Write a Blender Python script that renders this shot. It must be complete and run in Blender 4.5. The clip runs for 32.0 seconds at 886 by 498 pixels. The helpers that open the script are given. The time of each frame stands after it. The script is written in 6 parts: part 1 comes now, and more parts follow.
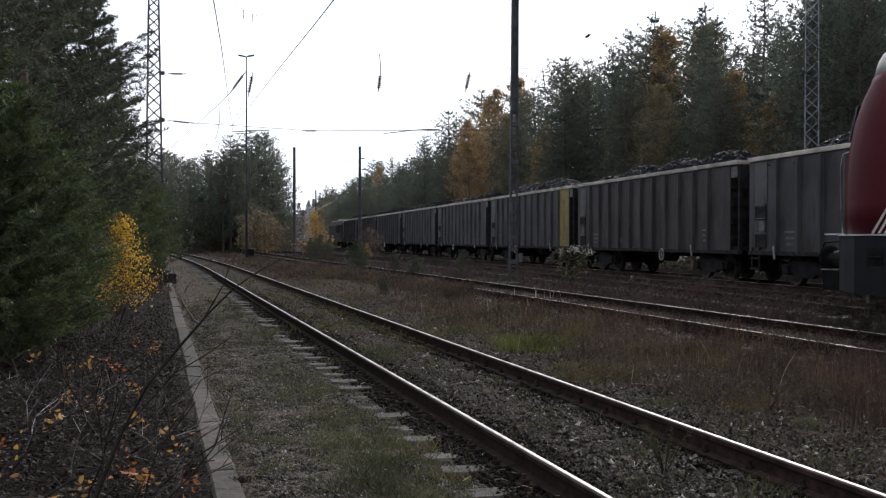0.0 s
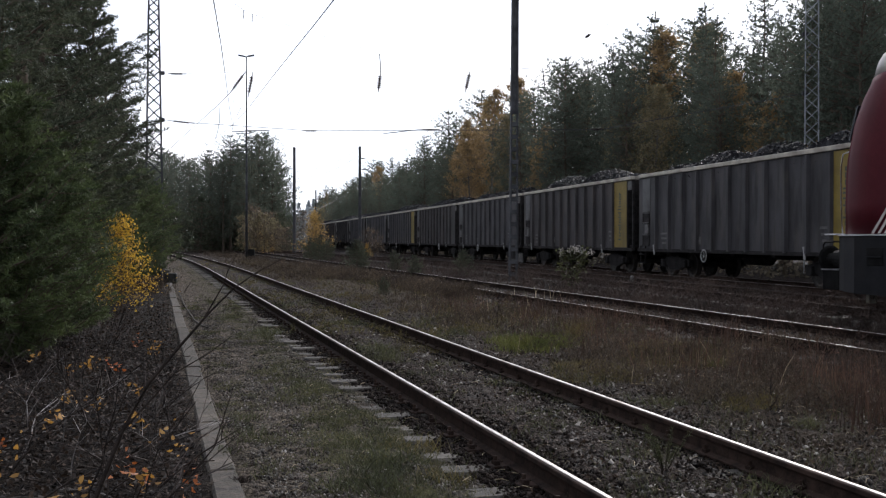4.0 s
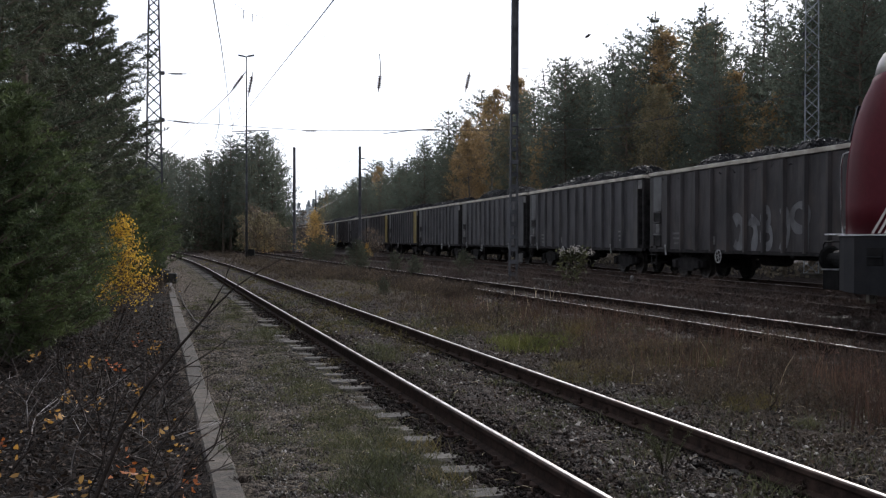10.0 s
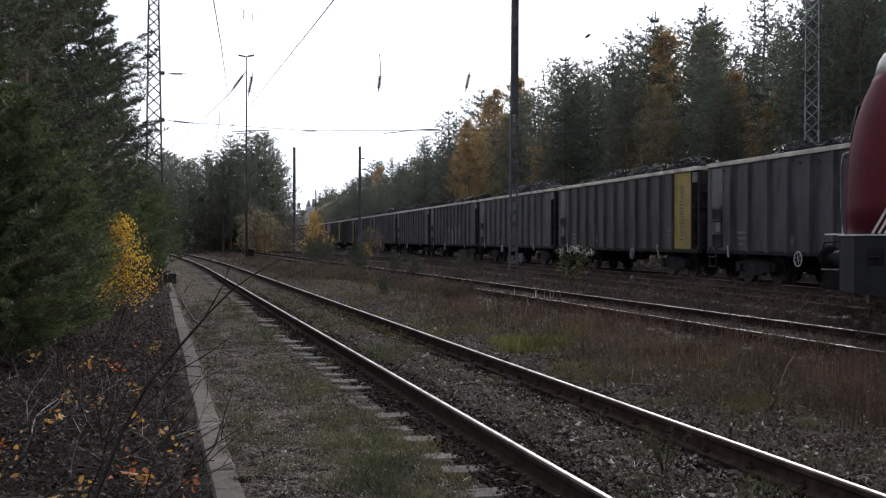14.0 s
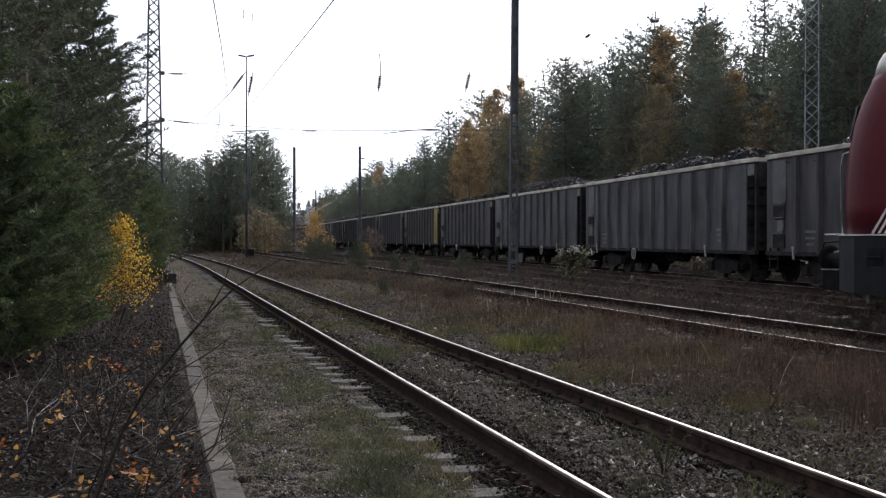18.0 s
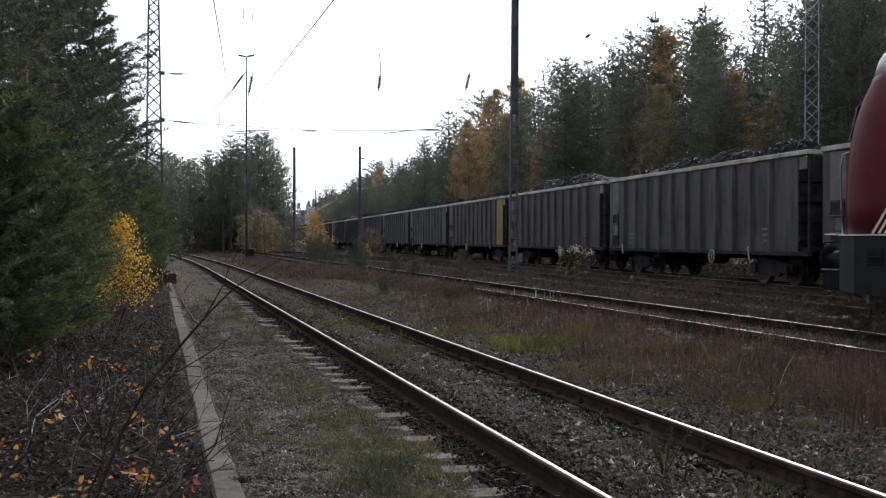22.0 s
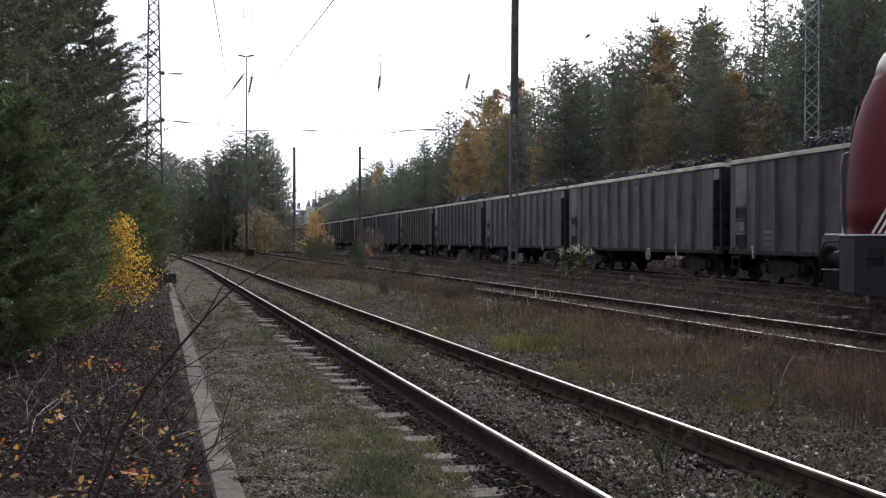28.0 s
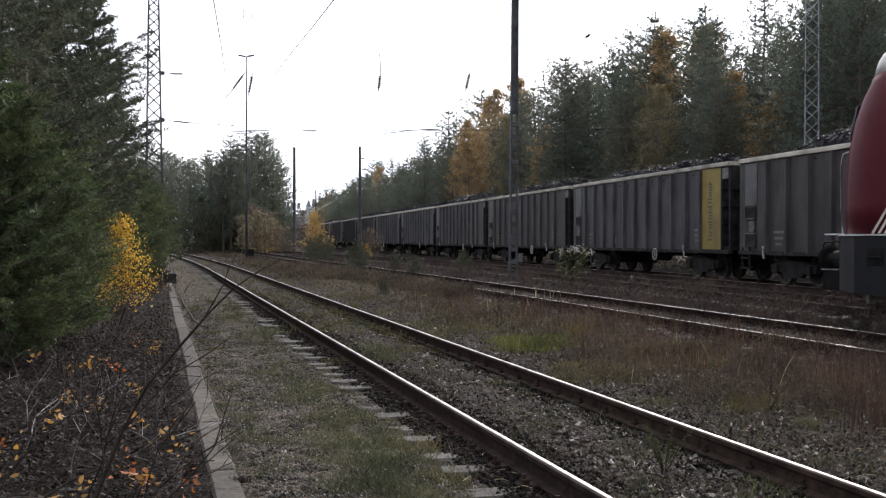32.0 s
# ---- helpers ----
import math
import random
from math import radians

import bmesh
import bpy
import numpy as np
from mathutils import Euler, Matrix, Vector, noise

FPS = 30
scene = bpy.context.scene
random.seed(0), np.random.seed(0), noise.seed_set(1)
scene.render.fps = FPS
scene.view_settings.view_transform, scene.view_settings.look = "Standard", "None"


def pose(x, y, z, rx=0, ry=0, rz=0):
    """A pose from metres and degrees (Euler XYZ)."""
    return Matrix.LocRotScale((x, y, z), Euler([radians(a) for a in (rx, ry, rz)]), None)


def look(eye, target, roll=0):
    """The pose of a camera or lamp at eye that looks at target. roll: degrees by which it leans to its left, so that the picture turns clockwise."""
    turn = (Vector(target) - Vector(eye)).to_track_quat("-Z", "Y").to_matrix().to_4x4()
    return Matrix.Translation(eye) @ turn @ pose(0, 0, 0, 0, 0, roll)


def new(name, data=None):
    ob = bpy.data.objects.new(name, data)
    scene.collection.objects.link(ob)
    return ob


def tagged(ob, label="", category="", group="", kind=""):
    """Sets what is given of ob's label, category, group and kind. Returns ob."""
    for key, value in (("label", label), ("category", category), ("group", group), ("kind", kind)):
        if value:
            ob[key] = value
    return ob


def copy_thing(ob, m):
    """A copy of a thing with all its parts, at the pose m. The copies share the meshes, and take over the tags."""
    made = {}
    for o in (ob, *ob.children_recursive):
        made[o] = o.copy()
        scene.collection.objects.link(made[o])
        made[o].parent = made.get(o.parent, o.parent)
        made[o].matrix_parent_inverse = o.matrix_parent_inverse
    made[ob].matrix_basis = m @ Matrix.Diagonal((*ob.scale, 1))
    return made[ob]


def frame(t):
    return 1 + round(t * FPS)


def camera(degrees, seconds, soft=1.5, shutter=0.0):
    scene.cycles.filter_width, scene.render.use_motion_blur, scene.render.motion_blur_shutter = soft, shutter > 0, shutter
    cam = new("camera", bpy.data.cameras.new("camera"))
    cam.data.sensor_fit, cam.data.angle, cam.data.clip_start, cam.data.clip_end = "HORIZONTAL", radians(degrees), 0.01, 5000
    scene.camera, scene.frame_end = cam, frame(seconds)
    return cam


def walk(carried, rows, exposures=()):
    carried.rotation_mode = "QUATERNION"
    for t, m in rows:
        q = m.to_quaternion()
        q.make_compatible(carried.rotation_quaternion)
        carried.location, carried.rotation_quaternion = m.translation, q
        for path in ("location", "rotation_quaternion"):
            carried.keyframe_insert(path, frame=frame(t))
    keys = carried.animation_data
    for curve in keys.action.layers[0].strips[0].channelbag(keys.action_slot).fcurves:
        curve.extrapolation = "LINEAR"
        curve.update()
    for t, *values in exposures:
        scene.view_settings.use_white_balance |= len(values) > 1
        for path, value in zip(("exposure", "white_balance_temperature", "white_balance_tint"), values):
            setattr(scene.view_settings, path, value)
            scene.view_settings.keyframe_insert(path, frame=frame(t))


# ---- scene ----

# ---- camera: stands still on a bank beside the tracks ----
CAM_Z = 1.59
cam = camera(45.0, 32.0, soft=1.3)
VIEW = pose(0, 0, CAM_Z, 90 - 0.545, 0, 0)
walk(cam, [(0.0, VIEW), (32.0, VIEW)], exposures=[(0.0, 0.2, 6130, 15), (10.0, 0.23, 6130, 15), (19.0, 0.43, 6160, 15), (25.0, 0.54, 6180, 15), (28.0, 0.71, 6260, 15), (32.0, 0.76, 6280, 15)])

# ---- sky and sun ----
world = bpy.data.worlds.new("sky")
scene.world = world
world.use_nodes = True
wt = world.node_tree
wt.nodes.clear()
SUN_EL, SUN_AZ = radians(28), radians(20)
sky = wt.nodes.new("ShaderNodeTexSky")
sky.sky_type, sky.sun_disc = "NISHITA", False
sky.sun_elevation, sky.sun_rotation = SUN_EL, SUN_AZ
blue = wt.nodes.new("ShaderNodeBackground")
blue.inputs[1].default_value = 0.1
wt.links.new(sky.outputs[0], blue.inputs[0])
coord = wt.nodes.new("ShaderNodeTexCoord")
stretch = wt.nodes.new("ShaderNodeMapping")
stretch.inputs["Scale"].default_value = (1.2, 1.2, 5.0)
wt.links.new(coord.outputs["Generated"], stretch.inputs[0])
clouds = wt.nodes.new("ShaderNodeTexNoise")
clouds.inputs["Scale"].default_value, clouds.inputs["Detail"].default_value = 2.2, 5
wt.links.new(stretch.outputs[0], clouds.inputs[0])
ramp = wt.nodes.new("ShaderNodeValToRGB")
ramp.color_ramp.elements[0].position, ramp.color_ramp.elements[0].color = 0.3, (0.78, 0.87, 0.98, 1)
ramp.color_ramp.elements[1].position, ramp.color_ramp.elements[1].color = 0.62, (1.0, 1.0, 1.0, 1)
wt.links.new(clouds.outputs[0], ramp.inputs[0])
grey = wt.nodes.new("ShaderNodeBackground")
grey.inputs[1].default_value = 1.25
wt.links.new(ramp.outputs[0], grey.inputs[0])
# thin cloud: bright around the sun, dull on the far side of the sky
toward = wt.nodes.new("ShaderNodeVectorMath")
toward.operation = "DOT_PRODUCT"
toward.inputs[1].default_value = (math.sin(SUN_AZ) * math.cos(SUN_EL), math.cos(SUN_AZ) * math.cos(SUN_EL), math.sin(SUN_EL))
wt.links.new(coord.outputs["Generated"], toward.inputs[0])
glow = wt.nodes.new("ShaderNodeMapRange")
glow.interpolation_type = "SMOOTHSTEP"
glow.inputs["From Min"].default_value, glow.inputs["From Max"].default_value = 0.2, 0.86
glow.inputs["To Min"].default_value, glow.inputs["To Max"].default_value = 0.8, 1.5
wt.links.new(toward.outputs["Value"], glow.inputs["Value"])
wt.links.new(glow.outputs[0], grey.inputs[1])
both = wt.nodes.new("ShaderNodeMixShader")
both.inputs[0].default_value = 0.82
wt.links.new(blue.outputs[0], both.inputs[1])
wt.links.new(grey.outputs[0], both.inputs[2])
out = wt.nodes.new("ShaderNodeOutputWorld")
wt.links.new(both.outputs[0], out.inputs[0])

sun = new("sun", bpy.data.lights.new("sun", "SUN"))
sun.data.energy, sun.data.angle, sun.data.color = 2.2, radians(3), (1.0, 0.95, 0.86)
sun_from = Vector((math.sin(SUN_AZ) * math.cos(SUN_EL), math.cos(SUN_AZ) * math.cos(SUN_EL), math.sin(SUN_EL)))
sun.matrix_world = look(sun_from * 100, (0, 0, 0))


# ---- materials ----
def material(name, dark, light, scale=6.0, rough=0.8, metal=0.0, bump=0.3, bump_scale=60.0, leafy=0.0, vary=0.25, distance=0.01, island=False, stain=None, spec=0.4):
    """Two scales of noise between two colours, varied from object to object, with fine relief."""
    m = bpy.data.materials.new(name)
    m.use_nodes = True
    t = m.node_tree
    t.nodes.clear()
    n, link = t.nodes.new, t.links.new
    o = n("ShaderNodeOutputMaterial")
    b = n("ShaderNodeBsdfPrincipled")
    b.inputs["Roughness"].default_value, b.inputs["Metallic"].default_value = rough, metal
    b.inputs["Specular IOR Level"].default_value = spec
    c = n("ShaderNodeTexCoord")
    big, fine = n("ShaderNodeTexNoise"), n("ShaderNodeTexNoise")
    big.inputs["Scale"].default_value, big.inputs["Detail"].default_value = scale, 6
    fine.inputs["Scale"].default_value, fine.inputs["Detail"].default_value = bump_scale, 4
    link(c.outputs["Object"], big.inputs[0]), link(c.outputs["Object"], fine.inputs[0])
    add = n("ShaderNodeMath")
    add.operation = "MULTIPLY_ADD"
    add.inputs[1].default_value = 0.45
    link(fine.outputs[0], add.inputs[0])
    link(big.outputs[0], add.inputs[2])
    r = n("ShaderNodeValToRGB")
    r.color_ramp.elements[0].position, r.color_ramp.elements[0].color = 0.55, (*dark, 1)
    r.color_ramp.elements[1].position, r.color_ramp.elements[1].color = 0.92, (*light, 1)
    link(add.outputs[0], r.inputs[0])
    colour = r.outputs[0]
    if stain:
        sn, sr, sm = n("ShaderNodeTexNoise"), n("ShaderNodeValToRGB"), n("ShaderNodeMix")
        sn.inputs["Scale"].default_value, sn.inputs["Detail"].default_value = scale * 0.45, 8
        sr.color_ramp.elements[0].position, sr.color_ramp.elements[1].position = 0.52, 0.68
        sm.data_type = "RGBA"
        link(c.outputs["Object"], sn.inputs[0]), link(sn.outputs[0], sr.inputs[0]), link(sr.outputs[0], sm.inputs[0])
        link(colour, sm.inputs[6])
        sm.inputs[7].default_value = (*stain, 1)
        colour = sm.outputs[2]
    h, mul = n("ShaderNodeHueSaturation"), n("ShaderNodeMath")
    if island:
        src = n("ShaderNodeNewGeometry").outputs["Random Per Island"]
    else:
        src = n("ShaderNodeObjectInfo").outputs["Random"]
    mul.operation = "MULTIPLY_ADD"
    mul.inputs[1].default_value, mul.inputs[2].default_value = 2 * vary, 1 - vary
    link(src, mul.inputs[0]), link(mul.outputs[0], h.inputs["Value"]), link(colour, h.inputs["Color"])
    link(h.outputs[0], b.inputs["Base Color"])
    if bump:
        bp = n("ShaderNodeBump")
        bp.inputs["Strength"].default_value, bp.inputs["Distance"].default_value = bump, distance
        link(fine.outputs[0], bp.inputs["Height"])
        link(bp.outputs[0], b.inputs["Normal"])
    if leafy:
        tr, mx = n("ShaderNodeBsdfTranslucent"), n("ShaderNodeMixShader")
        link(h.outputs[0], tr.inputs[0])
        mx.inputs[0].default_value = leafy
        link(b.outputs[0], mx.inputs[1]), link(tr.outputs[0], mx.inputs[2]), link(mx.outputs[0], o.inputs[0])
    else:
        link(b.outputs[0], o.inputs[0])
    return m


M_RUST = material("rusty_steel", (0.014, 0.0095, 0.008), (0.042, 0.027, 0.021), 9, 0.9, 0.0, spec=0.08)
M_RAILTOP = material("worn_rail_head", (0.34, 0.305, 0.285), (0.56, 0.525, 0.5), 5, 0.55, 0.6, 0.25, 160, vary=0.05, stain=(0.22, 0.17, 0.14), spec=0.5)
M_SLEEPER = material("weathered_concrete", (0.026, 0.023, 0.019), (0.098, 0.086, 0.072), 6, 0.9, 0, 0.8, 70, stain=(0.032, 0.031, 0.019), vary=0.35)
M_KERB = material("old_concrete_kerb", (0.02, 0.0165, 0.013), (0.092, 0.074, 0.056), 5, 0.92, 0, 0.9, 45, stain=(0.028, 0.025, 0.016), vary=0.3)
M_STONE = material("dark_ballast", (0.009, 0.0068, 0.0056), (0.07, 0.053, 0.044), 3, 0.75, 0, 0.4, 70, island=True, vary=0.85, spec=0.25)
# Ballast coloured extra dark to stand for the shade beside the rails.
M_SHADESTONE = material("shade_dark_ballast", (0.005, 0.0038, 0.0032), (0.026, 0.019, 0.016), 3, 0.9, 0, 0.4, 70, island=True, vary=0.8, spec=0.08)
M_CHIP = material("pale_stone_chips", (0.1, 0.09, 0.08), (0.32, 0.3, 0.27), 9, 0.75, 0, 0.4, 70, island=True, vary=0.5)


def wagon_paint(name, dark, light, soot, dust):
    """Old wagon paint: broad fading, soot that ran down in streaks, pale coal dust in patches."""
    m = bpy.data.materials.new(name)
    m.use_nodes = True
    t = m.node_tree
    n, link = t.nodes.new, t.links.new
    b = t.nodes["Principled BSDF"]
    b.inputs["Roughness"].default_value, b.inputs["Specular IOR Level"].default_value = 0.62, 0.3
    c, info = n("ShaderNodeTexCoord"), n("ShaderNodeObjectInfo")
    shift = n("ShaderNodeVectorMath")
    shift.operation = "MULTIPLY_ADD"
    shift.inputs[1].default_value = (90.0, 0.0, 40.0)
    link(info.outputs["Random"], shift.inputs[0]), link(c.outputs["Object"], shift.inputs[2])

    def cloud(scale, stretch, detail, lo, hi):
        mp, k, r = n("ShaderNodeMapping"), n("ShaderNodeTexNoise"), n("ShaderNodeMapRange")
        mp.inputs["Scale"].default_value = stretch
        k.inputs["Scale"].default_value, k.inputs["Detail"].default_value = scale, detail
        r.inputs["From Min"].default_value, r.inputs["From Max"].default_value = lo, hi
        link(shift.outputs[0], mp.inputs[0]), link(mp.outputs[0], k.inputs[0]), link(k.outputs[0], r.inputs[0])
        return r.outputs[0]

    def blend(f, a, other, most):
        k, mul = n("ShaderNodeMix"), n("ShaderNodeMath")
        k.data_type, mul.operation = "RGBA", "MULTIPLY"
        mul.inputs[1].default_value = most
        link(f, mul.inputs[0]), link(mul.outputs[0], k.inputs[0])
        if isinstance(a, tuple):
            k.inputs[6].default_value = (*a, 1)
        else:
            link(a, k.inputs[6])
        k.inputs[7].default_value = (*other, 1)
        return k.outputs[2]

    col = blend(cloud(0.7, (1, 1, 1), 4, 0.38, 0.62), dark, light, 1.0)
    col = blend(cloud(3.2, (1, 1, 0.16), 5, 0.48, 0.66), col, soot, 0.85)
    col = blend(cloud(1.6, (1, 1, 0.5), 7, 0.52, 0.7), col, dust, 0.7)
    col = blend(cloud(9.0, (1, 1, 0.08), 3, 0.56, 0.7), col, dust, 0.35)
    link(col, b.inputs["Base Color"])
    grain, bp = n("ShaderNodeTexNoise"), n("ShaderNodeBump")
    grain.inputs["Scale"].default_value, grain.inputs["Detail"].default_value = 5.0, 6
    bp.inputs["Strength"].default_value, bp.inputs["Distance"].default_value = 0.35, 0.02
    link(c.outputs["Object"], grain.inputs[0]), link(grain.outputs[0], bp.inputs["Height"]), link(bp.outputs[0], b.inputs["Normal"])
    return m


M_WAGON = wagon_paint("dusty_grey_wagon_paint", (0.026, 0.0245, 0.027), (0.049, 0.0465, 0.05), (0.011, 0.0098, 0.0105), (0.066, 0.058, 0.053))
M_WAGON_BROWN = wagon_paint("brown_dusted_wagon_paint", (0.021, 0.0185, 0.0195), (0.041, 0.0355, 0.036), (0.0105, 0.009, 0.0088), (0.058, 0.045, 0.039))
M_WAGON_PALE = wagon_paint("faded_grey_wagon_paint", (0.034, 0.033, 0.036), (0.064, 0.062, 0.066), (0.015, 0.0138, 0.0148), (0.08, 0.072, 0.068))
M_CHORD = material("light_grey_chord", (0.27, 0.245, 0.2), (0.47, 0.43, 0.355), 2, 0.6, 0, 0.15, 30, vary=0.2, stain=(0.2, 0.17, 0.14))
M_UNDER = material("black_underframe", (0.011, 0.0102, 0.0102), (0.032, 0.029, 0.0285), 4, 0.85, spec=0.12)
M_WHEEL = material("worn_wheel_steel", (0.012, 0.01, 0.009), (0.045, 0.039, 0.034), 6, 0.65, 0.3)
M_COAL = material("coal", (0.004, 0.004, 0.005), (0.012, 0.012, 0.0135), 5, 0.85, 0, 0.7, 25, island=True, vary=0.5, distance=0.03, spec=0.08)
M_LUMP = material("coal_lumps", (0.004, 0.004, 0.005), (0.012, 0.012, 0.0135), 5, 0.5, 0, 0.3, 25, island=True, vary=0.5, distance=0.01, spec=0.22)
M_YELLOW = material("yellow_paint", (0.16, 0.112, 0.018), (0.25, 0.182, 0.03), 2, 0.6, vary=0.08, stain=(0.13, 0.092, 0.022))
M_INK = material("dark_green_lettering", (0.03, 0.04, 0.03), (0.05, 0.06, 0.045), 5, 0.6)
M_PLATE = material("pale_plate", (0.06, 0.058, 0.056), (0.13, 0.127, 0.12), 5, 0.6, stain=(0.05, 0.046, 0.043))
M_BOARD = material("dusty_pale_board", (0.05, 0.05, 0.051), (0.088, 0.087, 0.086), 2, 0.6, stain=(0.035, 0.033, 0.032))
M_WHITE = material("white_paint", (0.22, 0.22, 0.21), (0.4, 0.4, 0.38), 5, 0.5, vary=0.1)
M_GRAFFITI = material("pale_graffiti_paint", (0.085, 0.085, 0.09), (0.13, 0.13, 0.13), 3, 0.6, stain=(0.06, 0.057, 0.056))
M_RED = material("red_loco_paint", (0.06, 0.0062, 0.0105), (0.08, 0.0092, 0.015), 1.5, 0.65, 0, 0.05, 20, vary=0.04, spec=0.08)
M_CREAM = material("dirty_cream_paint", (0.4, 0.37, 0.34), (0.52, 0.48, 0.44), 3, 0.5, vary=0.04, stain=(0.3, 0.27, 0.25))
M_SKIRT = material("grey_loco_skirt", (0.0095, 0.0095, 0.0108), (0.0175, 0.0175, 0.0195), 2, 0.8, 0, 0.1, 30, vary=0.06, spec=0.1, stain=(0.02, 0.018, 0.0175))
M_BLACK = material("black_rubber_and_steel", (0.006, 0.006, 0.006), (0.018, 0.0175, 0.017), 5, 0.85, spec=0.06)
M_GLASS = material("dark_cab_glass", (0.02, 0.025, 0.03), (0.03, 0.035, 0.04), 2, 0.06, 0, 0)
M_CHROME = material("bright_metal", (0.5, 0.5, 0.5), (0.7, 0.7, 0.7), 6, 0.3, 1.0)
M_MAST = material("galvanised_mast_steel", (0.03, 0.031, 0.034), (0.08, 0.082, 0.087), 3, 0.7, 0.1, spec=0.2)
M_DARKMAST = material("dark_mast_steel", (0.03, 0.03, 0.034), (0.07, 0.07, 0.075), 3, 0.65, 0.2)
M_ZINC = material("pale_zinc_steel", (0.15, 0.16, 0.175), (0.3, 0.315, 0.33), 3, 0.6, 0.1)
M_INSUL = material("brown_porcelain", (0.03, 0.022, 0.018), (0.06, 0.044, 0.036), 5, 0.65, spec=0.2)
M_BARK = material("pine_bark", (0.05, 0.038, 0.03), (0.15, 0.11, 0.08), 5, 0.95, 0, 0.8, 30)
M_BIRCHBARK = material("birch_bark", (0.06, 0.052, 0.045), (0.24, 0.22, 0.2), 7, 0.85, 0, 0.5, 30)
M_NEEDLE = material("pine_needles", (0.036, 0.046, 0.028), (0.112, 0.126, 0.074), 0.8, 0.6, 0, 0, leafy=0.28, island=True, vary=0.5)
M_YOUNG = material("fresh_pine_needles", (0.042, 0.062, 0.024), (0.125, 0.155, 0.058), 0.8, 0.6, 0, 0, leafy=0.32, island=True, vary=0.5)
# Wood's needles paler and bluer than M_NEEDLE: haze put into the colour.
M_NEEDLE_HAZED = material("hazed_pine_needles", (0.075, 0.092, 0.07), (0.15, 0.168, 0.13), 0.3, 0.7, 0, 0, leafy=0.72, island=True, vary=0.4)
M_ORANGE = material("autumn_orange_leaves", (0.22, 0.155, 0.078), (0.4, 0.27, 0.125), 0.5, 0.6, 0, 0, leafy=0.6, island=True, vary=0.45)
M_OLIVE = material("fading_olive_leaves", (0.14, 0.125, 0.072), (0.26, 0.21, 0.115), 0.5, 0.6, 0, 0, leafy=0.6, island=True, vary=0.45)
M_GOLD = material("golden_leaves", (0.46, 0.27, 0.025), (0.7, 0.48, 0.07), 2.5, 0.55, 0, 0, leafy=0.5, island=True, vary=0.4)
M_AMBER = material("amber_leaves", (0.3, 0.15, 0.03), (0.46, 0.25, 0.05), 2.5, 0.55, 0, 0, leafy=0.4, island=True, vary=0.35)
M_LARCH = material("pale_yellow_larch_needles", (0.36, 0.22, 0.06), (0.55, 0.37, 0.12), 2.5, 0.55, 0, 0, leafy=0.5, island=True, vary=0.4)
M_RUSSET = material("faded_russet_leaves", (0.1, 0.08, 0.055), (0.22, 0.155, 0.1), 1.5, 0.6, 0, 0, leafy=0.45, island=True, vary=0.5)
M_REDLEAF = material("red_bramble_leaves", (0.26, 0.06, 0.02), (0.42, 0.14, 0.03), 3, 0.55, 0, 0, leafy=0.35, island=True, vary=0.4)
M_LITTER = material("brown_leaf_litter", (0.006, 0.0042, 0.0031), (0.052, 0.033, 0.021), 4, 0.8, 0, 0, leafy=0.15, island=True, vary=0.95)
M_TWIG = material("brown_twigs", (0.01, 0.0074, 0.006), (0.04, 0.029, 0.023), 8, 0.8, 0, 0.3, island=True, vary=0.5, spec=0.2)
M_PALETWIG = material("bleached_twigs", (0.15, 0.13, 0.12), (0.36, 0.33, 0.31), 8, 0.8, island=True, vary=0.5)
M_DRY = material("dry_brown_weeds", (0.03, 0.0225, 0.0155), (0.106, 0.078, 0.052), 1.0, 0.8, 0, 0, leafy=0.25, island=True, vary=0.6)
M_REDWEED = material("reddish_dead_weeds", (0.036, 0.022, 0.0165), (0.115, 0.066, 0.045), 1.0, 0.8, 0, 0, leafy=0.3, island=True, vary=0.6)
M_DRYDARK = material("dark_dry_weeds", (0.021, 0.0155, 0.013), (0.08, 0.056, 0.045), 1.0, 0.8, 0, 0, leafy=0.25, island=True, vary=0.5)
M_BRUSH = material("dry_bracken", (0.085, 0.072, 0.054), (0.2, 0.165, 0.12), 0.5, 0.8, 0, 0, leafy=0.6, island=True, vary=0.5)
M_STRAW = material("pale_straw", (0.25, 0.2, 0.13), (0.4, 0.33, 0.22), 2, 0.8, 0, 0, leafy=0.25, island=True, vary=0.4)
M_GRASS = material("green_grass", (0.036, 0.041, 0.018), (0.105, 0.108, 0.045), 1.2, 0.7, 0, 0, leafy=0.3, island=True, vary=0.5)
M_MOSS = material("dull_green_moss", (0.045, 0.048, 0.02), (0.145, 0.138, 0.068), 1.6, 0.9, 0, 0, leafy=0.2, island=True, vary=0.5)
M_OLIVEGRASS = material("yellowing_grass", (0.06, 0.052, 0.017), (0.15, 0.12, 0.042), 1.5, 0.7, 0, 0, leafy=0.35, island=True, vary=0.4)
M_LUSH = material("bright_green_grass", (0.055, 0.065, 0.016), (0.15, 0.152, 0.042), 1.5, 0.7, 0, 0, leafy=0.4, island=True, vary=0.45)
M_REDSTEM = material("reddish_brown_stems", (0.021, 0.015, 0.0125), (0.075, 0.053, 0.044), 8, 0.7, 0, 0.2, island=True, vary=0.5)
M_SEED = material("pale_seed_heads", (0.22, 0.2, 0.18), (0.4, 0.37, 0.33), 6, 0.9, 0, 0, leafy=0.3, island=True, vary=0.3)
# Air haze over the horizon trees is put into this pale colour.
M_HAZE = material("haze_tinted_woods", (0.22, 0.25, 0.26), (0.36, 0.39, 0.4), 0.05, 1.0, 0, 0, island=True, vary=0.15)
